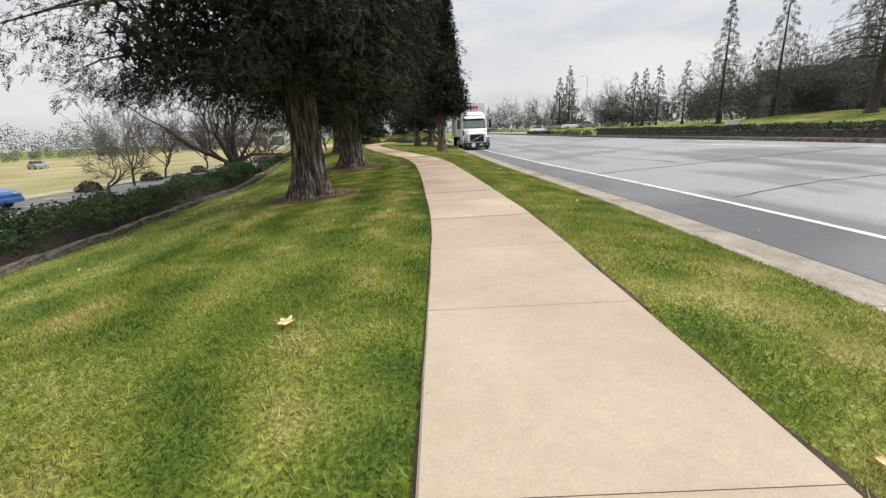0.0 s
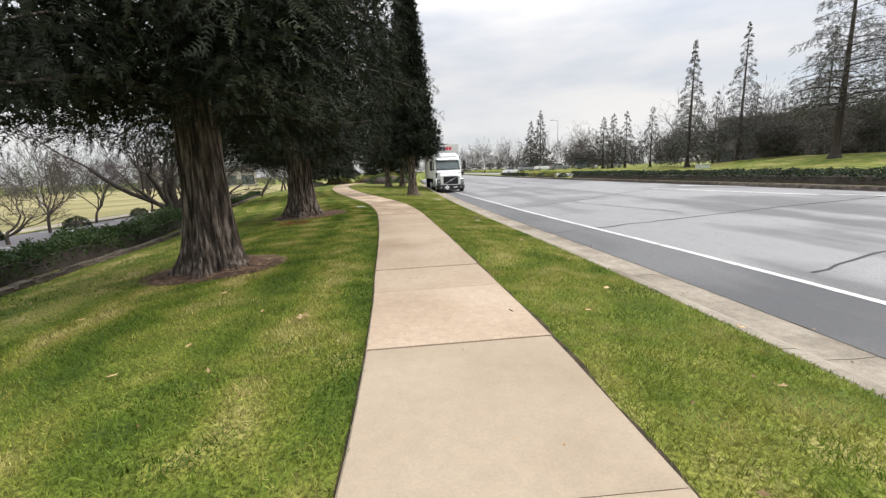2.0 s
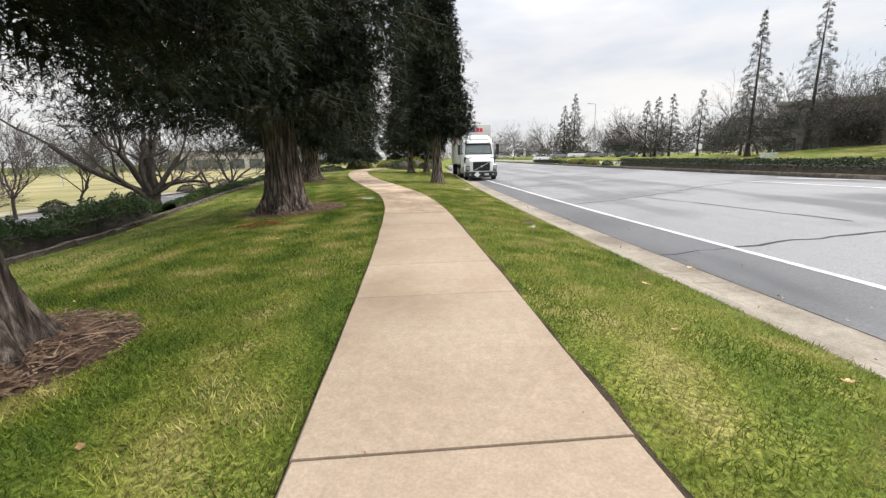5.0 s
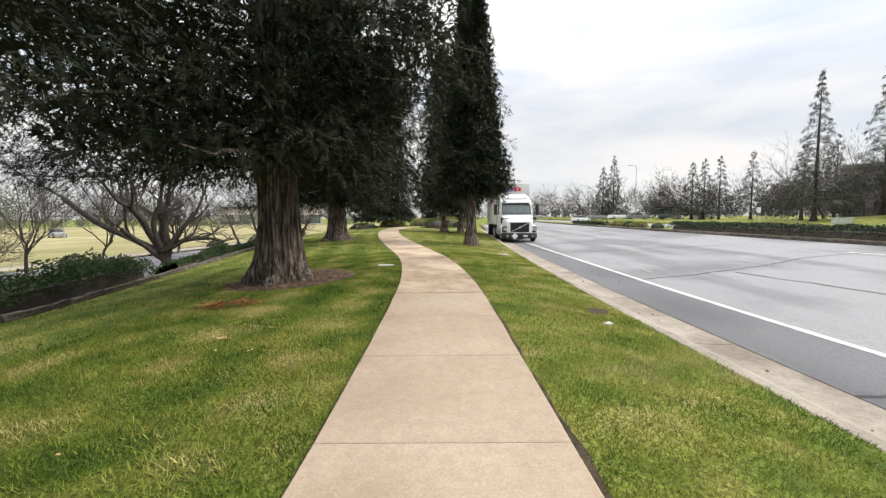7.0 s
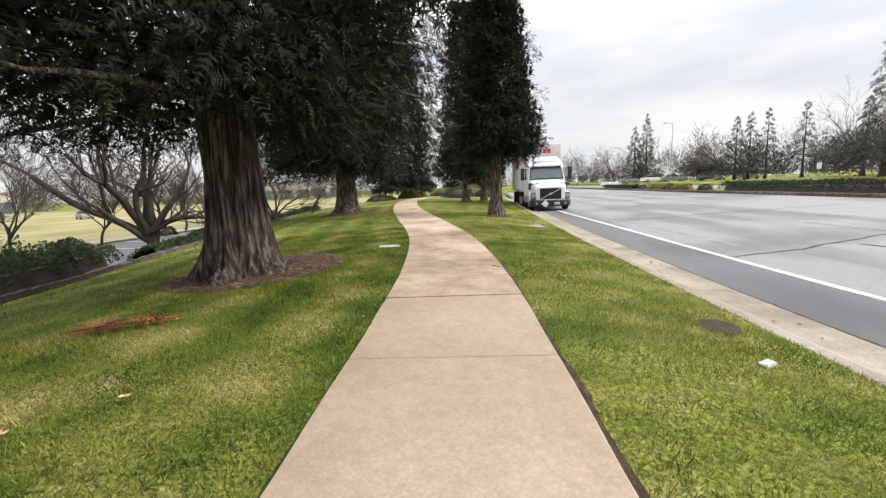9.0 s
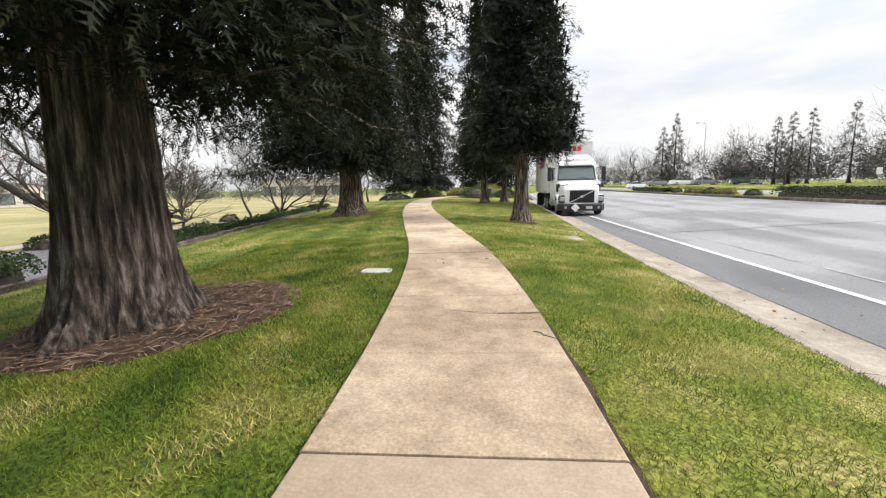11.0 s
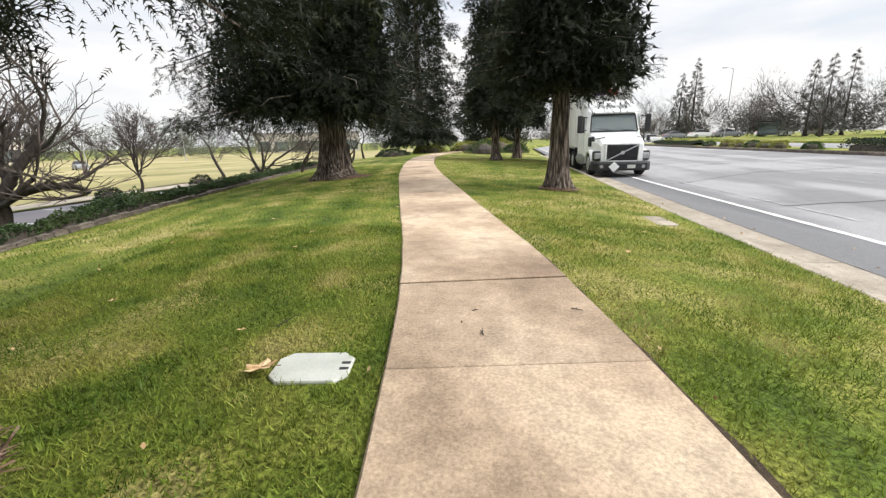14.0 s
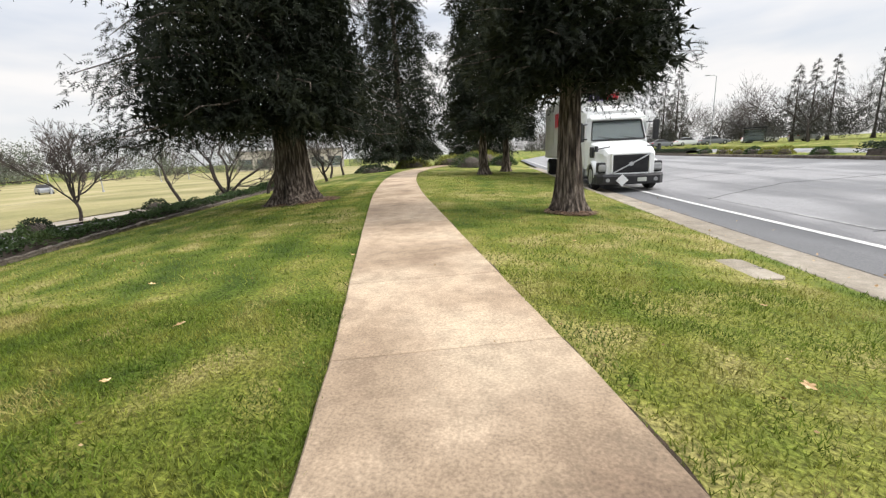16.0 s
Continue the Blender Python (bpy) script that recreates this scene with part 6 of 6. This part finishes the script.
def fallen_branch(x, y):
    """A dead redwood frond, rust coloured."""
    rs = np.random.RandomState(8)
    n = 60
    k = rs.uniform(0, 1, n)
    pos = np.stack([x + (k - 0.5) * 0.75, y + 0.22 * (k - 0.5) + rs.normal(0, 0.02, n), np.array([gz(x + (q - 0.5) * 0.75, y) for q in k]) + rs.uniform(0.04, 0.10, n)], 1)
    hd = np.stack([rs.normal(0.6, 0.6, n), rs.normal(0, 0.7, n), rs.normal(0.05, 0.2, n)], 1)
    hd /= np.linalg.norm(hd, axis=1, keepdims=True)
    v, t = scatter(SPRAY_MID, pos, hd, np.tile((0, 0, 1.0), (n, 1)) + rs.normal(0, 0.3, (n, 3)), rs.uniform(0.10, 0.22, n))
    ob = tagged(new("fallen_branch"), "dead rust-brown redwood frond lying on the lawn", "branch")
    child("fronds", tri_mesh("fronds", v, t, M_RUST), ob)
    tv, tf = tube_rings([Vector((x - 0.4, y - 0.1, gz(x - 0.4, y) + 0.05)), Vector((x, y, gz(x, y) + 0.07)), Vector((x + 0.55, y + 0.2, gz(x + 0.5, y) + 0.06))], [0.01, 0.012, 0.006], 5)
    child("stem", mesh_from("stem", tv, tf, M_RUST), ob)


M_RUST = material("dead_needles", [(0.20, 0.075, 0.03), (0.32, 0.13, 0.055)], scale=8, fine=50, bump=0, island=0.35, rough=0.9)
fallen_branch(-3.55, 15.35)


# cracks across the slabs
def slab_crack(points, width, seed):
    rnd = random.Random(seed)
    v, f = [], []
    fine = []
    for (xa, ya), (xb, yb) in zip(points, points[1:]):
        for i in range(7):
            k = i / 7
            fine.append((xa + (xb - xa) * k + rnd.uniform(-0.008, 0.008), ya + (yb - ya) * k + rnd.uniform(-0.012, 0.012)))
    fine.append(points[-1])
    for i, (x, y) in enumerate(fine):
        w = width * rnd.uniform(0.3, 1.2) / 2
        for s in (-1, 1):
            v.append((x, y + s * w, float(path_z(y)) + 0.0035))
        if i:
            o = 2 * i - 2
            f.append((o, o + 1, o + 3, o + 2))
    ob = new("slab_crack", mesh_from("slab_crack", v, f, M_SOIL))
    ob.parent = footpath


slab_crack([(-0.79, 18.29), (-0.56, 18.26), (-0.36, 18.24)], 0.008, 3)
slab_crack([(-0.36, 18.24), (-0.12, 18.28), (0.11, 18.33)], 0.026, 6)
slab_crack([(-0.15, 18.09), (0.0, 18.12)], 0.007, 7)
slab_crack([(0.3, 8.62), (0.7, 8.72), (1.0, 8.75)], 0.008, 4)
slab_crack([(0.05, 8.02), (0.18, 8.03)], 0.012, 5)


def fallen_twig(x, y, ln, turn, seed, on_slab=True):
    """A thin crooked dead twig."""
    rnd = random.Random(seed)
    z = float(path_z(y)) + 0.008 if on_slab else gz(x, y) + 0.05
    pts = [Vector(((k - 0.5) * ln, rnd.uniform(-0.06, 0.06) * ln, rnd.uniform(0, 0.02) * ln)) for k in np.linspace(0, 1, 6)]
    ob = tagged(new("fallen_twig"), "thin dead twig lying on the concrete" if on_slab else "thin dead twig lying on the lawn", "twig", group="fallen twigs")
    ob.matrix_basis = pose(x, y, z, 0, 0, turn)
    v, f = tube_rings(pts, [0.0035, 0.004, 0.0035, 0.003, 0.0025, 0.0015], 5)
    child("stem", mesh_from("stem", v, f, M_BARK_GREY, True), ob)
    v, f = tube_rings([pts[2], pts[2] + Vector((0.1 * ln, 0.13 * ln, 0.01))], [0.003, 0.0012], 4)
    child("side_shoot", mesh_from("side_shoot", v, f, M_BARK_GREY, True), ob)


for i, (x, y, ln, a) in enumerate(((-1.28, 20.62, 0.10, 100), (-1.36, 20.95, 0.05, 20), (-0.66, 21.05, 0.08, -20), (0.07, 17.71, 0.27, -46), (1.05, 6.6, 0.06, 120), (-0.72, 8.1, 0.05, 10), (-1.32, 24.4, 0.07, 30), (-2.6, 20.6, 0.22, 70))):
    fallen_twig(x, y, ln, a, 700 + i, i != 7)


def litter(name, label, count, seed, place, lo, hi):
    """Scattered fragments of dry leaf, too many to count."""
    rs = np.random.RandomState(seed)
    pts = [place(rs) for _ in range(count)]
    v, t = leaf_clump(np.array(pts), 1.0, seed, 0.25)
    v = v.reshape(count, 4, 3)
    size = rs.uniform(lo, hi, count)[:, None, None]
    v = v[:, :1] + (v - v[:, :1]) * size
    tagged(new(name, tri_mesh(name, v.reshape(-1, 3), t, M_LEAF)), label, "litter", kind="stuff")


def in_gutter(rs):
    y = rs.uniform(0, 34)
    x = float(KERB(y)) + rs.choice((0.45, 0.62, 0.98, 1.4)) + rs.normal(0, 0.08)
    return x, y, road_top(x, y) + 0.03


def on_turf(rs):
    y = rs.uniform(0.5, 30)
    u = rs.uniform(0.8, 5.5) * (-1 if rs.uniform() < 0.68 else 0.42)
    x = float(PATH(y)) + (u if u < 0 else max(u, 0.85))
    return x, y, gz(x, y) + 0.035


def on_slabs(rs):
    y = rs.uniform(3, 30)
    x = float(PATH(y)) + rs.uniform(-0.7, 0.7)
    return x, y, float(path_z(y)) + 0.012


litter("leaf_litter", "small dry leaf scraps along the gutter", 150, 41, in_gutter, 0.02, 0.06)
litter("leaf_litter", "small dry leaf scraps scattered over the lawn", 420, 42, on_turf, 0.015, 0.05)
litter("leaf_litter", "tiny dark leaf scraps on the concrete", 70, 43, on_slabs, 0.008, 0.025)


# ---------- turf blades ----------
def blades(name, label, count, y0, y1, h, w, seed, x_left, x_right):
    """Single mown blades over the turf, leaning at random; none on slabs or mulch."""
    rs = np.random.RandomState(seed)
    y = y0 + (y1 - y0) * rs.uniform(0, 1, count)
    xl, xr = x_left(y), x_right(y)
    x = xl + (xr - xl) * rs.uniform(0, 1, count)
    keep = np.abs(x - PATH(y)) > HALF(y) + 0.0 + rs.uniform(0, 0.04, count) + np.where(x > PATH(y), 0.012 + 0.012 * np.sin(y * 2.3), 0)
    for mx, my, rx, ry in ((-3.15, 9.7, 1.15, 0.95), (-3.75, 18.1, 1.35, 1.45), (-0.1, 29.8, 0.5, 0.45), (-2.17, 20.12, 0.25, 0.18), (1.17, 25.64, 0.26, 0.44), (2.02, 15.85, 0.15, 0.19)):
        keep &= ((x - mx) / rx) ** 2 + ((y - my) / ry) ** 2 > rs.uniform(0.8, 1.05, count)
    x, y = x[keep], y[keep]
    n = len(x)
    z = ground_z(x, y) - 0.004
    near = np.clip((np.abs(x - PATH(y)) - HALF(y)) / 0.12, 0, 1)
    hh = h * rs.uniform(0.5, 1.4, n) * (1.25 - 0.25 * near)
    a = rs.uniform(0, 2 * np.pi, n)
    ww = w * rs.uniform(0.6, 1.3, n)
    lx, ly = rs.normal(0, 0.55, n) * hh, rs.normal(0, 0.55, n) * hh
    p = np.stack([x, y, z], 1)
    s = np.stack([np.cos(a) * ww, np.sin(a) * ww, 0 * a], 1)
    tip = p + np.stack([lx, ly, hh], 1)
    verts = np.stack([p - s, p + s, tip], 1).reshape(-1, 3)
    tris = np.arange(3 * n).reshape(-1, 3)
    ob = tagged(new(name, tri_mesh(name, verts, tris, M_GRASS)), label, "grass", kind="stuff")
    mow_attribute(ob.data)


blades("grass", "short mown green grass on the lawn", 300000, -0.5, 24, 0.036, 0.0038, 91, lambda y: PATH(y) - HALF(y) - 3.6, lambda y: PATH(y) - HALF(y))
blades("grass", "short mown green grass on the verge", 190000, -0.5, 25, 0.036, 0.0038, 92, lambda y: PATH(y) + HALF(y), lambda y: KERB(y) + 0.02)
blades("grass", "short mown green grass on the farther lawn", 110000, -0.5, 40, 0.042, 0.006, 93, lambda y: EDGE(y) + 0.15, lambda y: PATH(y) - HALF(y))
blades("grass", "short mown green grass on the farther verge", 45000, 24, 48, 0.042, 0.006, 94, lambda y: PATH(y) + HALF(y), lambda y: KERB(y))
